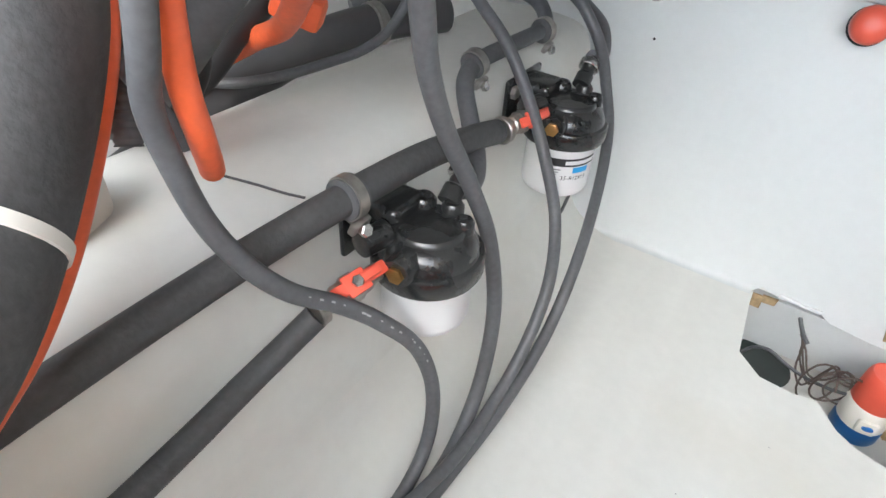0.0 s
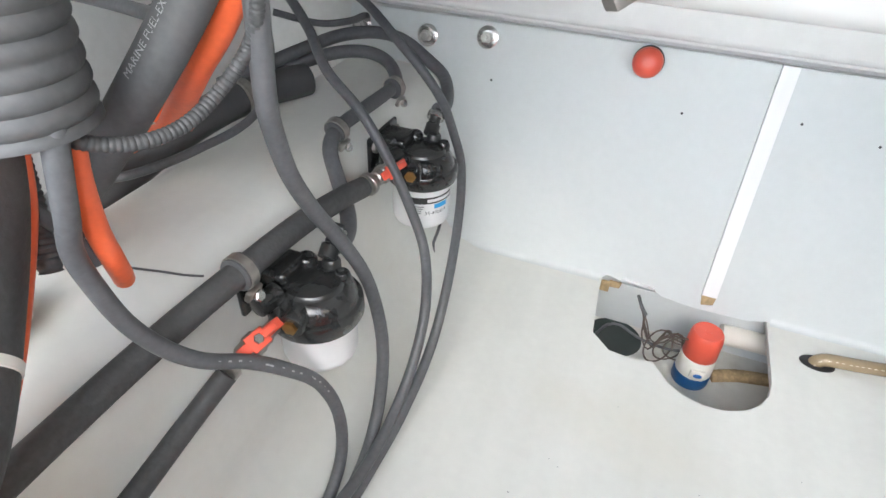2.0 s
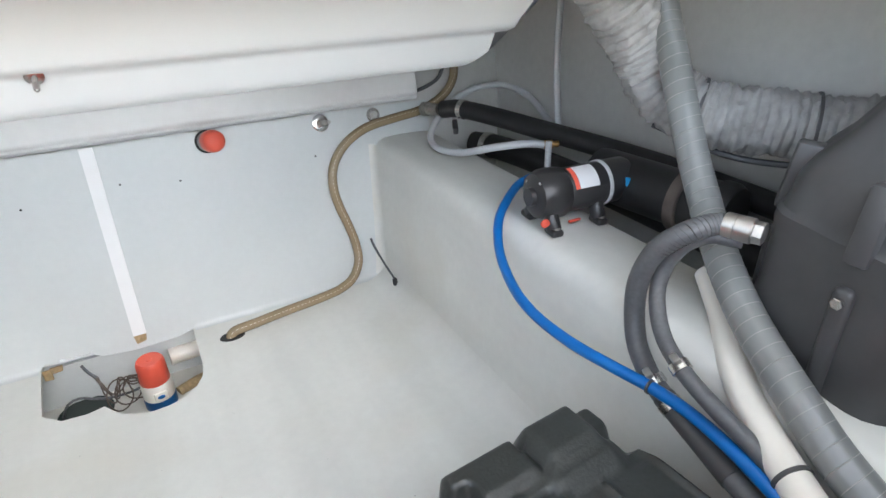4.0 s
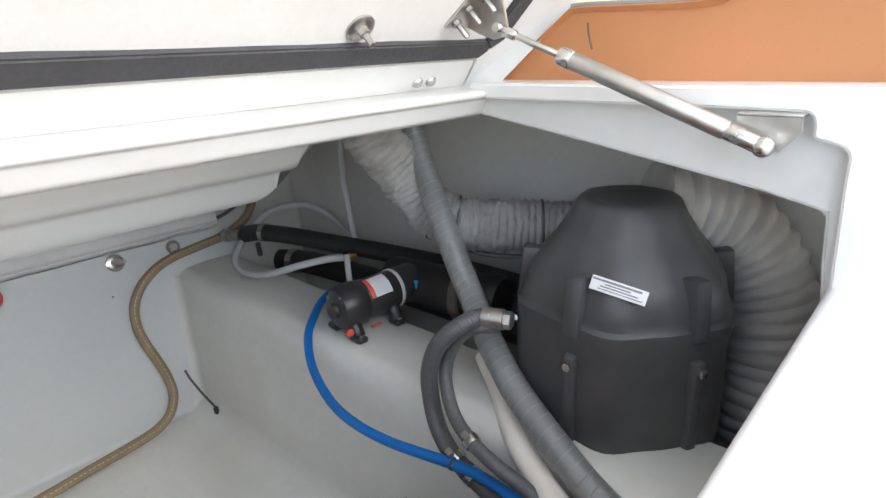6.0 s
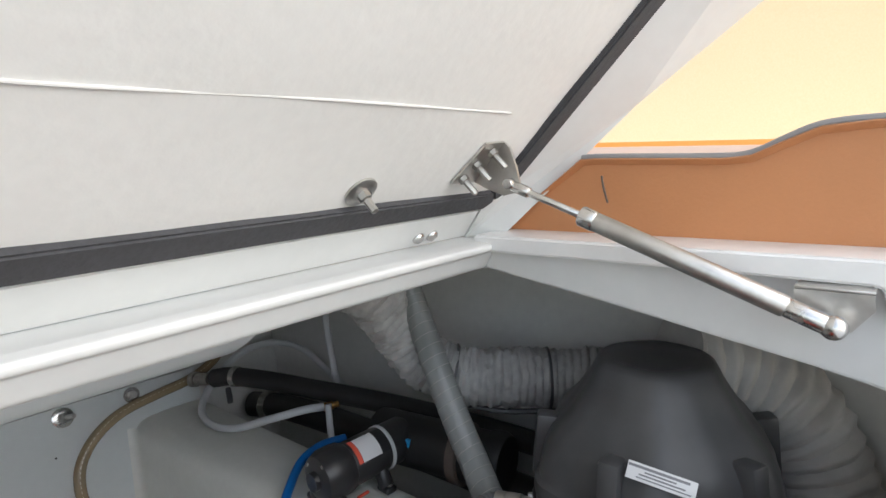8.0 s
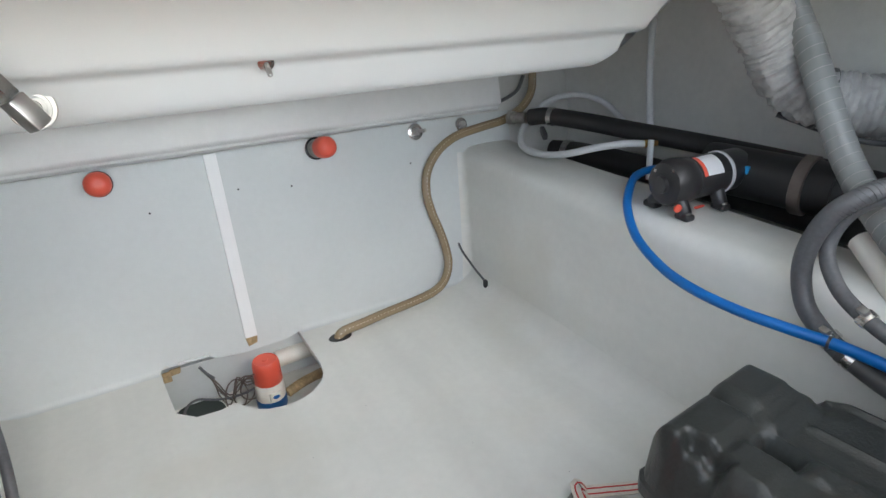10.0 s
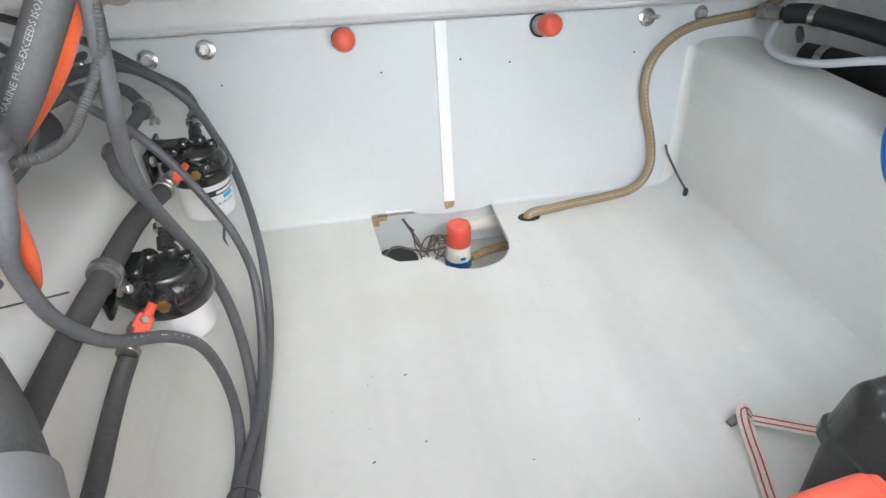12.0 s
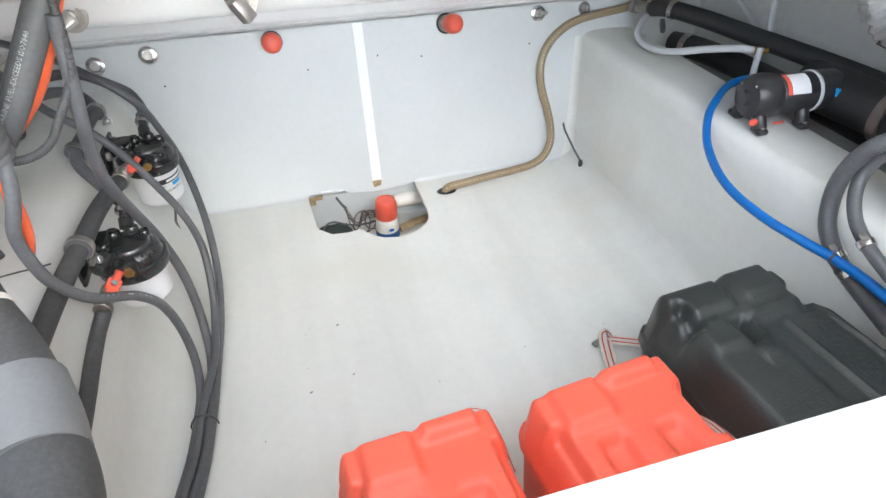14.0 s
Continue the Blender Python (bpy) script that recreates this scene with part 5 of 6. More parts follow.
for s0, s1, mm in ((0.034, 0.042, RED), (0.0425, 0.080, LABEL), (0.0805, 0.097, INK)):
    bm = bmesh.new()
    lo, hi = [], []
    for k in range(9):
        an = radians(20 + 8.5 * k)
        off = (u * math.cos(an) + w * math.sin(an)) * 0.0377
        lo.append(bm.verts.new(ax * s0 + off))
        hi.append(bm.verts.new(ax * s1 + off))
    for k in range(8):
        bm.faces.new((lo[k], lo[k + 1], hi[k + 1], hi[k]))
    part("label", bm, mm, wp, {RED: "red label edge", LABEL: "white paper label", INK: "black label band"}[mm])
for s0, dy in ((-0.020, -0.040), (0.070, -0.036), (-0.012, 0.036), (0.070, 0.036)):
    c = ax * (s0 + 0.01) + Vector((0, dy, -0.0495))
    ft = part("foot", box_bm((0.022, 0.030, 0.012), Matrix.Translation(c) @ Matrix.Rotation(-0.1, 4, "Z"), 0.005, 3), BLACK_SATIN, wp, "black rubber foot")
    part("foot_screw", lathe_bm([(0.0055, 0), (0.005, 0.003), (0, 0.004)], Matrix.Translation(c + Vector((0, -0.006 if dy < 0 else 0.006, 0.006))), 12), STEEL_DIRTY, ft)
    part("leg", rod(c + Vector((0, 0, 0.002)), ax * (s0 + 0.014) + Vector((0, dy * 0.45, -0.016)), 0.0125), BLACK_SATIN, wp)
part("pad", box_bm((0.024, 0.006, 0.004), Matrix.Translation(ax * 0.040 + Vector((0, -0.026, -0.046))), 0.002), RED, wp, "red foot pad")
part("port_ring", lathe_bm([(0.006, 0), (0.0075, 0.001), (0.0075, 0.004), (0.006, 0.005)], aim(ax * -0.026 + Vector((0, -0.036, -0.032)), (-0.3, -1, -0.2)), 18), RED, wp, "red ring on the port")
for sx, sy, sz in ((-0.022, -0.014, 0.026), (-0.022, -0.012, -0.022), (-0.020, 0.022, 0.018)):
    part("head_screw", lathe_bm([(0.0042, 0), (0.0042, 0.003), (0.002, 0.004), (0, 0.004)], aim((sx, sy, sz), -ax), 10), STEEL, wp)

BLU = [(0.735, -0.42, 0.372), (0.69, -0.405, 0.372), (0.640, -0.415, 0.368), (0.590, -0.448, 0.357), (0.548, -0.486, 0.344), (0.515, -0.540, 0.318), (0.490, -0.615, 0.300), (0.481, -0.68, 0.293), (0.486, -0.75, 0.289), (0.500, -0.815, 0.288), (0.513, -0.870, 0.288), (0.516, -0.93, 0.288), (0.508, -1.00, 0.285), (0.49, -1.10, 0.275), (0.47, -1.22, 0.26)]
blu = hose("blue_tube", BLU, 0.0078, BLUE_TUBE, "bright blue water tube curving from the pump", "tube", 14)
part("cable_tie", lathe_bm([(0.0080, -0.0018), (0.0094, -0.0016), (0.0094, 0.0016), (0.0080, 0.0018)], aim((0.5115, -0.862, 0.288), (0.15, -0.98, 0)), 18), BLACK_PLASTIC, blu, "thin black cable tie")
W1 = [(0.95, -0.17, 0.34), (0.935, -0.11, 0.385), (0.912, -0.062, 0.428), (0.866, -0.01, 0.448), (0.80, 0.03, 0.432), (0.715, 0.010, 0.392), (0.660, -0.035, 0.362), (0.642, -0.100, 0.350), (0.650, -0.19, 0.362), (0.690, -0.265, 0.388), (0.735, -0.305, 0.398), (0.772, -0.325, 0.396)]
hose("white_tube", W1, 0.0078, GREY_TUBE, "pale grey tube looping behind the stringer", "tube", 14)
solo("tube_end", lathe_bm([(0.0085, 0), (0.0085, 0.018), (0.006, 0.020), (0.006, 0.030)], aim((0.766, -0.322, 0.396), (0.8, -0.35, 0.0)), 14), BRASS, "tarnished brass end of the pale tube", "fitting")
hose("white_tube", [(0.862, -0.225, 0.745), (0.859, -0.230, 0.654), (0.850, -0.242, 0.548), (0.846, -0.262, 0.44), (0.85, -0.27, 0.38)], 0.0075, GREY_TUBE, "pale grey tube rising along the hull side", "tube", 14)
hose("white_tube", [(0.760, -0.345, 0.41), (0.756, -0.35, 0.38), (0.75, -0.36, 0.33)], 0.0065, GREY_TUBE, "short pale tube dropping behind the pump", "tube", 12)
BK = [(0.705, -0.015, 0.410), (0.722, -0.055, 0.418), (0.757, -0.144, 0.416), (0.798, -0.274, 0.409), (0.840, -0.43, 0.403), (0.866, -0.569, 0.398), (0.885, -0.72, 0.39), (0.89, -0.90, 0.38)]
hose("black_pipe", BK, 0.0205, BLACK_DULL, "thick black hose running forward along the hull", "hose", 20)
solo("hose_clamp", lathe_bm([(0.0208, -0.007), (0.0225, -0.006), (0.0225, 0.006), (0.0208, 0.007)], aim((0.728, -0.068, 0.4182), (0.35, -0.9, 0)), 24), STEEL, "steel clamp on the thick black hose", "clamp")
solo("hose_barb", lathe_bm([(0.014, 0), (0.014, 0.035), (0.017, 0.036), (0.017, 0.05)], aim((0.700, -0.005, 0.408), (-0.35, 0.9, -0.1)), 16), STEEL_DIRTY, "steel tail of the thick black hose", "fitting")
solo("clamp_screw", box_bm((0.012, 0.040, 0.016), pose(0.712, -0.06, 0.378, 20, 0, -25), 0.003), BLACK_PLASTIC, "dark pointed clamp tail under the hose", "clamp")
hose("black_pipe", [(0.815, 0.02, 0.300), (0.84, -0.06, 0.305), (0.85, -0.2, 0.310), (0.85, -0.45, 0.315), (0.85, -0.9, 0.315)], 0.030, BLACK_DULL, "second thick black hose low along the hull", "hose", 20)
solo("hose_clamp", lathe_bm([(0.0305, -0.010), (0.033, -0.009), (0.033, 0.009), (0.0305, 0.010)], aim((0.829, -0.025, 0.303), (0.3, -0.95, 0.05)), 26), STEEL, "bright steel clamp on the low black hose", "clamp")
mf = thing("strainer_body", "black water strainer body beyond the stringer", "strainer", (0.79, -0.60, 0.385))
part("barrel", lathe_bm([(0.030, -0.13), (0.044, -0.125), (0.046, -0.11), (0.046, 0.10), (0.050, 0.102), (0.050, 0.12), (0.044, 0.13), (0.02, 0.132)], aim((0, 0, 0), (0.15, -1, 0)), 26), BLACK_DULL, mf)
part("tag", box_bm((0.006, 0.012, 0.026), Matrix.Translation((-0.046, 0.030, 0.012)), 0.001), CYAN, mf, "bright blue tag")
part("collar", lathe_bm([(0.0505, 0.04), (0.0525, 0.041), (0.0525, 0.058), (0.0505, 0.060)], aim((0, 0, 0), (0.15, -1, 0)), 26), GREASE, mf, "greasy brown collar")

D1 = [(0.630, -0.54, 0.78), (0.672, -0.560, 0.695), (0.720, -0.585, 0.618), (0.742, -0.610, 0.566), (0.772, -0.655, 0.535), (0.815, -0.715, 0.528), (0.862, -0.775, 0.525), (0.91, -0.86, 0.525)]
duct_a = hose("vent_duct", D1, 0.046, DUCT, "crinkled grey vent duct bending under the deck", "duct", 44, 0.0025, (0.0125, 0.0034), jitter=0.009)
for c, d in (((0.772, -0.655, 0.535), (0.6, -0.75, -0.2)), ((0.862, -0.775, 0.525), (0.6, -0.8, 0))):
    part("duct_tie", lathe_bm([(0.0465, -0.0022), (0.0480, -0.002), (0.0480, 0.002), (0.0465, 0.0022)], aim(c, d), 30), BLACK_PLASTIC, duct_a, "thin black tie")
hose("thin_cable", [(0.75, -0.60, 0.505), (0.80, -0.70, 0.475), (0.86, -0.78, 0.47), (0.90, -0.86, 0.475)], 0.005, BLACK_PLASTIC, "thin black cable under the duct", "cable", sides=8)
D3 = [(0.83, -0.98, 0.600), (0.874, -1.03, 0.585), (0.903, -1.078, 0.550), (0.914, -1.118, 0.485), (0.904, -1.145, 0.40), (0.885, -1.155, 0.30), (0.86, -1.17, 0.18), (0.84, -1.17, 0.08)]
hose("vent_duct", D3, 0.070, DUCT_DARK, "fat ribbed grey vinyl duct curving down beside the cover", "duct", 36, 0.003, (0.021, 0.006), jitter=0.006)
CS = [(0.765, -0.555, 0.76), (0.746, -0.589, 0.680), (0.713, -0.652, 0.609), (0.690, -0.717, 0.519), (0.674, -0.763, 0.464), (0.636, -0.830, 0.418), (0.598, -0.905, 0.380), (0.570, -0.985, 0.346), (0.555, -1.06, 0.31), (0.545, -1.20, 0.26)]
cs = hose("suction_hose", CS, 0.0205, CLEAR_HOSE, "smoky translucent suction hose with a wire coil", "hose", 20)
part("coil", helix_bm(CS, 0.0205, 0.0172, 0.0006, 4, 18), COIL_WIRE, cs, "pale wire coil")
WPI = [(0.655, -0.81, 0.375), (0.622, -0.865, 0.348), (0.583, -0.913, 0.325), (0.555, -0.964, 0.306), (0.522, -1.024, 0.298), (0.495, -1.10, 0.285), (0.48, -1.22, 0.27)]
wpi = hose("white_hose", WPI, 0.0185, WHITE_PLASTIC, "smooth white hose with a black tie beside the stringer", "hose", 20)
part("cable_tie", lathe_bm([(0.0188, -0.0022), (0.0203, -0.002), (0.0203, 0.002), (0.0188, 0.0022)], aim((0.519, -1.03, 0.2975), (-0.35, -0.92, -0.12)), 26), BLACK_PLASTIC, wpi, "thin black cable tie")
L1 = [(0.605, -0.875, 0.477), (0.592, -0.850, 0.476), (0.562, -0.835, 0.468), (0.545, -0.812, 0.440), (0.542, -0.796, 0.395), (0.545, -0.793, 0.350), (0.537, -0.812, 0.310), (0.527, -0.846, 0.288), (0.526, -0.872, 0.274), (0.522, -0.921, 0.262), (0.508, -0.984, 0.257), (0.49, -1.10, 0.25), (0.48, -1.22, 0.24)]
l1 = hose("coolant_hose", L1, 0.0128, RUBBER, "weathered black braided hose in a loop", "hose", 16)
for turn_ in (0.0, 2.1, 4.2):
    part("braid", helix_bm(L1[:4], 0.0128, 0.016, 0.0007, 4, 14, turn_), BLACK_PLASTIC, l1, "worn outer braid near the fitting")
part("sleeve", tube_bm(L1[8:11], 0.0139, 16), BLACK_PLASTIC, l1, "smooth black joining sleeve")
L2 = [(0.606, -0.872, 0.462), (0.585, -0.842, 0.460), (0.574, -0.815, 0.430), (0.560, -0.810, 0.385), (0.534, -0.845, 0.352), (0.519, -0.890, 0.334), (0.516, -0.938, 0.318), (0.520, -0.99, 0.30), (0.515, -1.08, 0.27), (0.50, -1.22, 0.25)]
hose("coolant_hose", L2, 0.0098, RUBBER, "slim black hose beside the braided one", "hose", 14)
for c, d, rr in (((0.519, -0.890, 0.334), (-0.15, -0.9, -0.35), 0.0108), ((0.5265, -0.855, 0.283), (0, -0.9, -0.45), 0.0138), ((0.5255, -0.885, 0.270), (0, -0.95, -0.3), 0.0138)):
    k = thing("hose_clamp", "bright worm-drive clamp on a black hose", "clamp", c, "worm-drive clamps")
    part("band", lathe_bm([(rr, -0.006), (rr + 0.0014, -0.0055), (rr + 0.0014, 0.0055), (rr, 0.006)], aim((0, 0, 0), d), 24), STEEL, k)
    part("screw_housing", box_bm((0.014, 0.009, 0.008), aim(Vector((-0.5, 0.2, 0.8)).normalized() * (rr + 0.004), (-0.5, 0.2, 0.8)), 0.002), STEEL_BRUSHED, k)
fi = thing("crimp_fitting", "chrome crimped hose fitting at the black cover", "fitting", (0.595, -0.853, 0.4765))
part("ferrule", lathe_bm([(0.013, 0), (0.0145, 0.001), (0.0145, 0.012), (0.0135, 0.013), (0.0145, 0.014), (0.0145, 0.030), (0.013, 0.031)], aim((0, 0, 0), (0.3, -0.95, 0.02)), 22), STEEL_BRUSHED, fi)
part("nut", lathe_bm([(0.011, 0.031), (0.0128, 0.032), (0.0128, 0.041), (0.011, 0.042)], aim((0, 0, 0), (0.3, -0.95, 0.02)), 6), STEEL_BRUSHED, fi)


# ---- black moulded cover ----
def cover():
    c = thing("engine_cover", "black moulded plastic cover with a white rating label", "engine cover", (0.744, -0.984, 0.0))
    prof = [(0.0, 0.6285), (0.030, 0.629), (0.040, 0.632), (0.052, 0.6355), (0.061, 0.635), (0.068, 0.630), (0.076, 0.614), (0.098, 0.580), (0.1215, 0.553), (0.131, 0.534), (0.1355, 0.512), (0.1370, 0.503), (0.1420, 0.498), (0.1430, 0.488), (0.1405, 0.474), (0.141, 0.44), (0.143, 0.40), (0.142, 0.34), (0.132, 0.28), (0.10, 0.23), (0.05, 0.20)]
    bm = bmesh.new()
    n = 72
    rings = []
    for r, z in prof:
        ring = []
        for k in range(n):
            a = 2 * math.pi * k / n
            # six soft corners, with raised bolt channels
            f = 1 + (0.040 * math.cos(6 * (a - 0.35)) + 0.012 * math.cos(12 * (a - 0.35))) * min(1, r / 0.12)
            ring.append(bm.verts.new((max(r, 0.001) * f * math.cos(a), max(r, 0.001) * f * math.sin(a), z)))
        rings.append(ring)
    for a, b in zip(rings, rings[1:]):
        for k in range(n):
            bm.faces.new((a[k], a[(k + 1) % n], b[(k + 1) % n], b[k]))
    bm.faces.new(rings[0])
    bm.faces.new(rings[-1])
    body = part("body", bm, BLACK_PLASTIC, c, angle=35)
    for ang in (radians(180), radians(245), radians(120), radians(305)):
        d = Vector((math.cos(ang), math.sin(ang), 0))
        part("bolt_channel", box_bm((0.040, 0.023, 0.078), Matrix.Translation(d * 0.1225 + Vector((0, 0, 0.522))) @ Matrix.Rotation(ang, 4, "Z") @ Matrix.Rotation(-0.10, 4, "Y"), 0.0045, 2), BLACK_PLASTIC, body)
        part("lug", box_bm((0.018, 0.019, 0.15), Matrix.Translation(d * 0.1375 + Vector((0, 0, 0.385))) @ Matrix.Rotation(ang, 4, "Z"), 0.006, 3), BLACK_PLASTIC, body)
        b = part("bolt", hex_bolt(aim(d * 0.1462 + Vector((0, 0, 0.446)), d), 0.0062, 0.006), STEEL, c, "bright hex bolt")
    return c


cover()
lab = thing("rating_label", "white printed rating label on the black cover", "label", (0.6221, -1.0329, 0.5542))
lx = (Vector((0.6276, -1.0662, 0.5594)) - Vector((0.6104, -1.0042, 0.5728))).normalized()
ln_ = Vector((-0.80, -0.33, 0.50))
ln_ = (ln_ - lx * ln_.dot(lx)).normalized()
ly = ln_.cross(lx)
lm = Matrix((lx, ly, ln_)).transposed().to_4x4()
part("paper", box_bm((0.066, 0.0172, 0.0014), lm, 0.0006), LABEL, lab)
for i, (w, y0, h) in enumerate(((0.058, 0.0050, 0.0026), (0.030, 0.0012, 0.0016), (0.044, -0.0020, 0.0016), (0.052, -0.0052, 0.0012))):
    part("print_bar", box_bm((w, h, 0.0004), lm @ Matrix.Translation((0.002 * i - 0.003, y0, 0.0010)), 0), INK_GREY, lab)


# ---- batteries at the forward end ----
def ramp(x, a, b):
    """0 below a, 1 above b, smooth between."""
    s = min(1.0, max(0.0, (x - a) / (b - a)))
    return s * s * (3 - 2 * s)


def pocket(u, v, u0, u1, v0, v1, soft=0.05):
    return ramp(u, u0 - soft, u0 + soft) * (1 - ramp(u, u1 - soft, u1 + soft)) * ramp(v, v0 - soft, v0 + soft) * (1 - ramp(v, v1 - soft, v1 + soft))


def battery_box(at, size, mat, label, turn, shape):
    """A moulded battery box: tapered case and a lid whose top is shaped by (u0, u1, v0, v1, lift, softness) fields."""
    b = thing("battery_box", label, "battery box", at, "battery boxes on the floor")
    b.rotation_euler = (0, 0, radians(turn))
    w, l, h = size
    body = bmesh.new()
    ring = []
    for z, g in ((0.0, 0.91), (0.02, 0.92), (h * 0.60, 0.97), (h * 0.64, 0.97)):
        ring.append([body.verts.new((x * w / 2 * g, y * l / 2 * g, z)) for x, y in round_outline([(-1, -1), (1, -1), (1, 1), (-1, 1)], [0.12] * 4, 4)])
    for p, q in zip(ring, ring[1:]):
        for k in range(len(p)):
            body.faces.new((p[k], p[(k + 1) % len(p)], q[(k + 1) % len(q)], q[k]))
    body.faces.new(ring[0][::-1])
    body.faces.new(ring[-1])
    part("case", body, mat, b)
    lid_ = bmesh.new()
    n = 72
    grid = []
    for i in range(n + 1):
        row = []
        for j in range(n + 1):
            u, v = -1 + 2 * i / n, -1 + 2 * j / n
            # squeeze the border so that the rolled edge has enough points
            u, v = math.copysign(abs(u) ** 0.75, u), math.copysign(abs(v) ** 0.75, v)
            z = h
            for u0, u1, v0, v1, lift, soft in shape:
                z += lift * pocket(u, v, u0, u1, v0, v1, soft)
            edge = max(0.0, 1 - max(abs(u) - 0.86, 0) / 0.14) if abs(u) > 0.86 else 1.0
            edge2 = max(0.0, 1 - (abs(v) - 0.90) / 0.10) if abs(v) > 0.90 else 1.0
            z -= 0.030 * ((1 - edge) ** 2 + (1 - edge2) ** 2)
            cut = max(0.0, abs(u) + abs(v) - 1.84)
            row.append(lid_.verts.new((u * w / 2 * (1 - 0.35 * cut), v * l / 2 * (1 - 0.35 * cut), z)))
        grid.append(row)
    for i in range(n):
        for j in range(n):
            lid_.faces.new((grid[i][j], grid[i + 1][j], grid[i + 1][j + 1], grid[i][j + 1]))
    rim = [grid[i][0] for i in range(n + 1)] + [grid[n][j] for j in range(1, n + 1)] + [grid[i][n] for i in range(n - 1, -1, -1)] + [grid[0][j] for j in range(n - 1, 0, -1)]
    for g, z in ((1.02, h * 0.70), (1.045, h * 0.69), (1.045, h * 0.62)):
        nxt = [lid_.verts.new((q.co.x * g if g == 1.02 else q.co.x * g / prev, q.co.y * g if g == 1.02 else q.co.y * g / prev, z)) for q in rim]
        for k in range(len(rim)):
            k2 = (k + 1) % len(rim)
            lid_.faces.new((rim[k], nxt[k], nxt[k2], rim[k2]))
        rim, prev = nxt, g
    part("cover", lid_, mat, b, angle=50)
    return b


RED_SHAPE = [(0.02, 0.72, 0.80, 1.2, 0.012, 0.05), (-0.72, -0.10, 0.55, 0.95, 0.010, 0.06), (0.80, 1.2, 0.15, 0.62, -0.022, 0.06), (-1.2, -0.80, 0.15, 0.62, -0.022, 0.06),
             (-0.50, -0.18, 0.10, 0.40, -0.016, 0.07), (0.22, 0.52, 0.08, 0.34, -0.012, 0.07), (-0.7, 0.7, -0.62, -0.50, 0.006, 0.05), (0.0, 0.08, -0.5, 0.3, 0.004, 0.04)]
BLACK_SHAPE = [(-0.90, -0.12, 0.64, 1.2, 0.010, 0.04), (-0.02, 0.62, 0.62, 1.2, 0.015, 0.06), (0.66, 1.3, 0.40, 1.3, -0.010, 0.10), (-0.13, -0.01, 0.86, 1.2, -0.016, 0.03), (-1.2, -0.74, 0.52, 0.80, -0.024, 0.04), (0.74, 1.2, 0.50, 0.74, -0.020, 0.04),
               (-0.40, -0.16, 0.28, 0.52, -0.024, 0.035), (-0.86, -0.44, 0.28, 0.58, 0.007, 0.04), (-0.42, -0.20, 0.10, 0.22, 0.006, 0.03), (-0.10, 0.86, 0.50, 0.62, 0.006, 0.035), (0.26, 0.32, -0.8, 0.40, 0.005, 0.02), (-0.10, 0.86, -0.9, 0.44, -0.007, 0.03)]
battery_box((-0.147, -1.085, 0.0), (0.205, 0.32, 0.236), RED_BOX, "bright red-orange plastic battery box on the floor", 4, RED_SHAPE)
battery_box((0.108, -1.075, 0.0), (0.215, 0.32, 0.238), RED_BOX, "bright red-orange plastic battery box strapped to the floor", 6, RED_SHAPE)
battery_box((0.372, -0.985, 0.0), (0.245, 0.36, 0.245), BLACK_BOX, "black plastic battery box on the floor", 5, BLACK_SHAPE)


def strap(pts, width, label, up=(0, 0, 1)):
    """A flat striped webbing strap along pts."""
    path = smooth_path(pts, 0.006)
    fr = frames_along(path, up)
    s = thing("tie_down_strap", label, "strap", pts[0], "battery straps")
    for name, lo, hi, mat, lift in (("webbing", -0.5, 0.5, STRAP, 0.0), ("stripe", -0.26, -0.17, STRAP_RED, 0.0007), ("stripe", 0.17, 0.26, STRAP_RED, 0.0007)):
        bm = bmesh.new()
        rows = []
        for q, t, a, b in fr:
            q = q - Vector(pts[0])
            j = 0.0007 * noise.noise(q * 160)
            rows.append([bm.verts.new(q + b * (lo * width + j) + a * lift), bm.verts.new(q + b * (hi * width + j) + a * lift), bm.verts.new(q + b * (hi * width + j) - a * (0.0012 + lift * 0 if lift == 0 else 0.0001)), bm.verts.new(q + b * (lo * width + j) - a * (0.0012 if lift == 0 else 0.0001))])
        for p, r2 in zip(rows, rows[1:]):
            for k in range(4):
                bm.faces.new((p[k], p[(k + 1) % 4], r2[(k + 1) % 4], r2[k]))
        bm.faces.new(rows[0])
        bm.faces.new(rows[-1][::-1])
        part(name, bm, mat, s, "thin red thread" if mat == STRAP_RED else "")
    return s


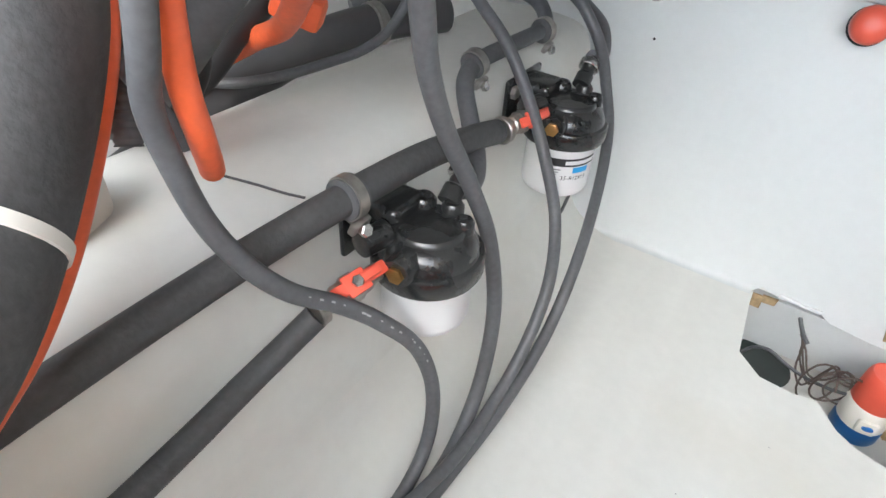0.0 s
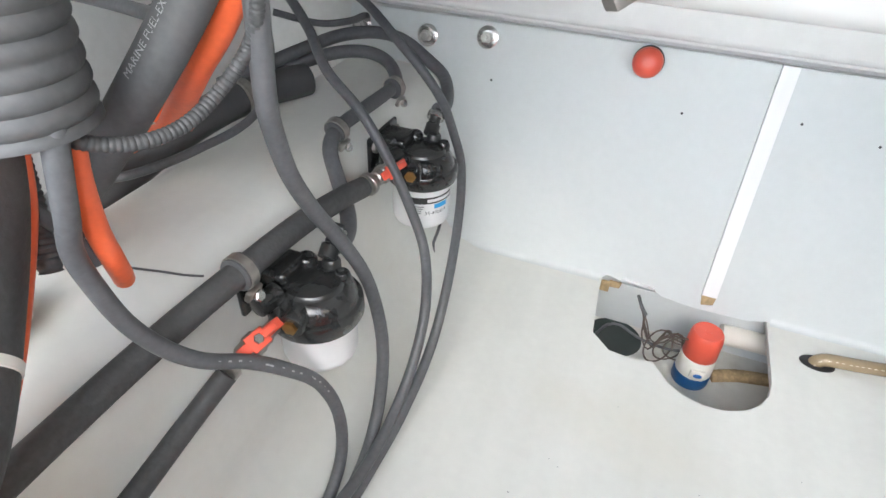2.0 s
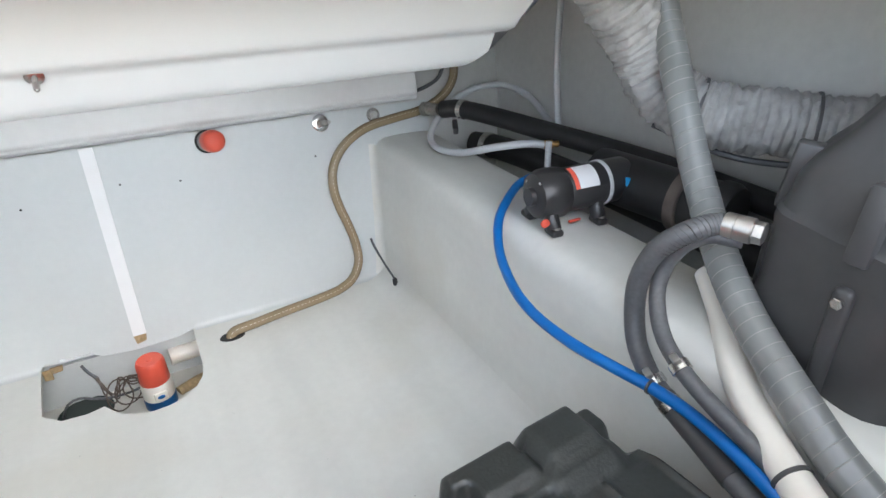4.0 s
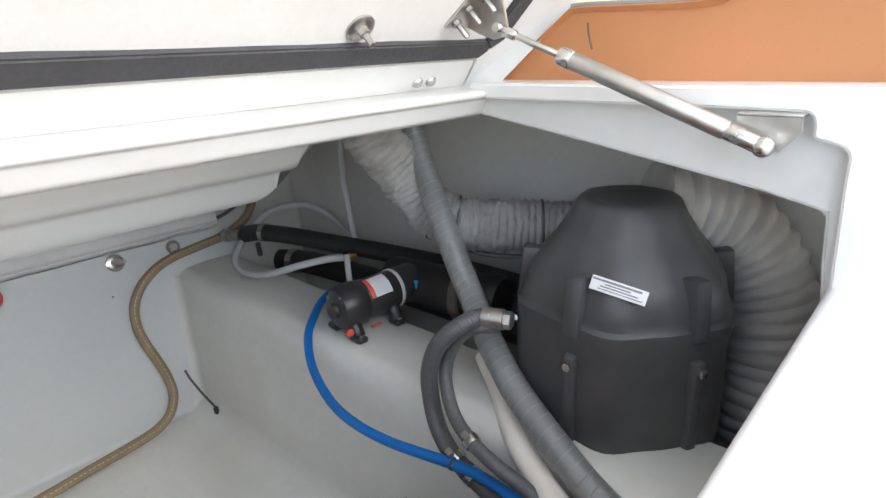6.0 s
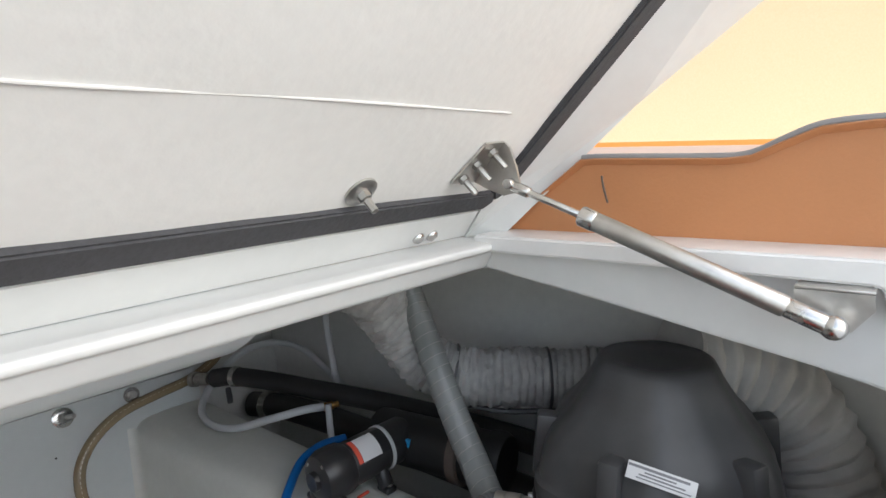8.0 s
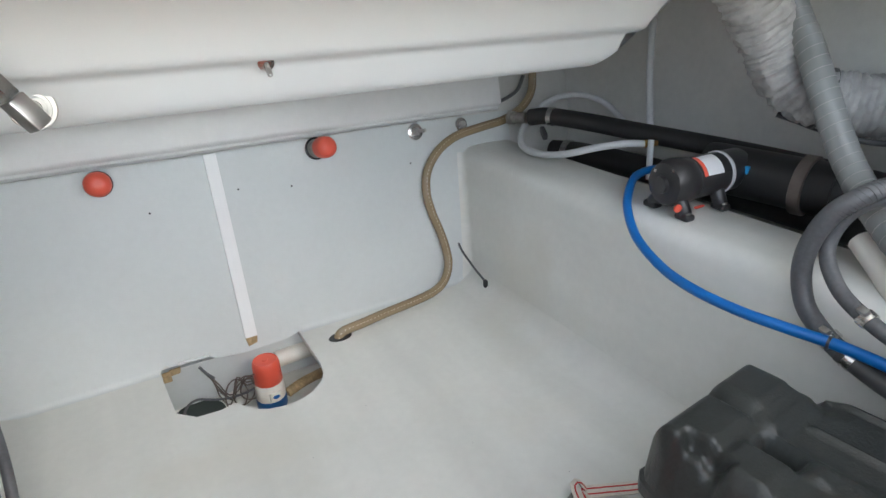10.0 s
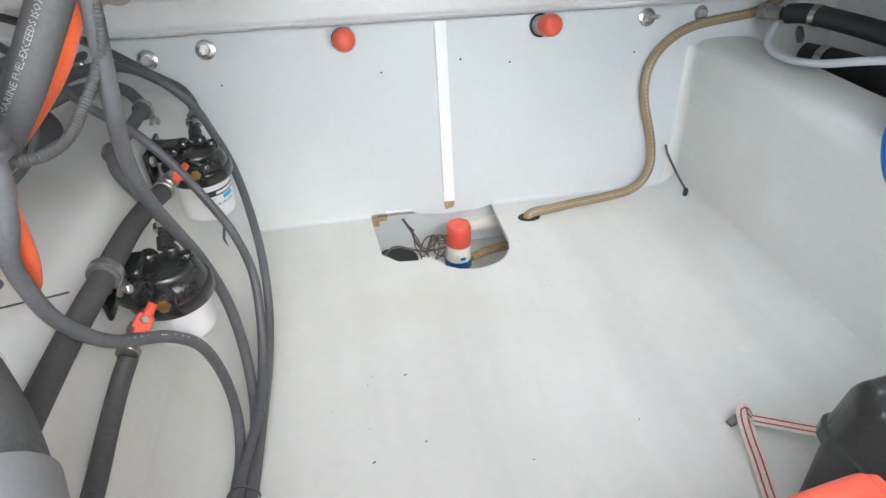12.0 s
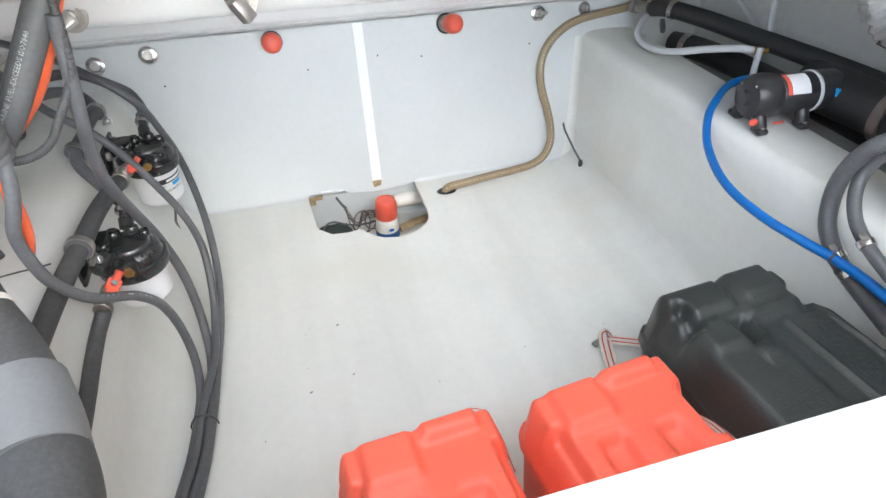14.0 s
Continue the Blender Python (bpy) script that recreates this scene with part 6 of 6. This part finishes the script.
strap([(0.385, -0.800, 0.050), (0.362, -0.758, 0.034), (0.325, -0.730, 0.024), (0.292, -0.708, 0.018), (0.276, -0.698, 0.016)], 0.026, "cream strap with red stripes pulled to the battery box", (-0.3, 0.5, 0.8))
strap([(0.284, -0.704, 0.010), (0.276, -0.694, 0.024), (0.268, -0.694, 0.026), (0.262, -0.710, 0.020), (0.255, -0.742, 0.012), (0.246, -0.775, 0.008), (0.238, -0.800, 0.006), (0.222, -0.85, 0.006), (0.20, -0.92, 0.008)], 0.026, "cream strap with red stripes lying loose on the floor", (0.2, 0.1, 1))
solo("strap_anchor", box_bm((0.030, 0.012, 0.006), pose(0.262, -0.690, 0.003, 0, 0, 20), 0.002), STEEL_DIRTY, "small grey metal strap anchor on the floor", "anchor")
strap([(-0.008, -0.915, 0.03), (-0.014, -0.850, 0.046), (-0.026, -0.815, 0.056), (-0.044, -0.808, 0.056), (-0.060, -0.825, 0.048), (-0.068, -0.86, 0.036), (-0.072, -0.915, 0.02)], 0.016, "cream strap with red stripes standing in a loop by the battery", (0, 0.5, 1))
strap([(0.236, -0.95, 0.14), (0.240, -1.00, 0.17), (0.243, -1.06, 0.18), (0.244, -1.12, 0.17)], 0.022, "cream strap with red stripes between the battery boxes", (0.3, 0, 1))
# crumbs on the floor
random.seed(21)
for k in range(18):
    x, y = random.uniform(-0.40, 0.35), random.uniform(-0.95, -0.28)
    if (0.05 < x and y < -0.8):
        continue
    s = random.choice((0.0006, 0.0007, 0.0009, 0.0012))
    solo("crumb", lathe_bm([(s * 0.6, 0), (s, s * 0.4), (0, s * 0.9)], pose(x, y, 0.0003, 0, 0, random.uniform(0, 360)) @ Matrix.Diagonal((1.5, 1, 0.6, 1)), 5), INK_GREY, "tiny dark crumb on the floor", "crumb", "crumbs on the floor")
for (x, y, s) in ((-0.222, -0.495, 0.0022), (-0.210, -0.630, 0.0018), (-0.290, -0.650, 0.0022), (0.533, -0.319, 0.002), (-0.447, 0.0, 0.003)):
    solo("crumb", lathe_bm([(s * 0.6, 0), (s, s * 0.4), (0, s * 0.9)], pose(x, y, 0.0003, 0, 0, 30) @ Matrix.Diagonal((1.6, 1, 0.6, 1)), 6), INK_GREY, "small dark crumb on the floor", "crumb", "crumbs on the floor")
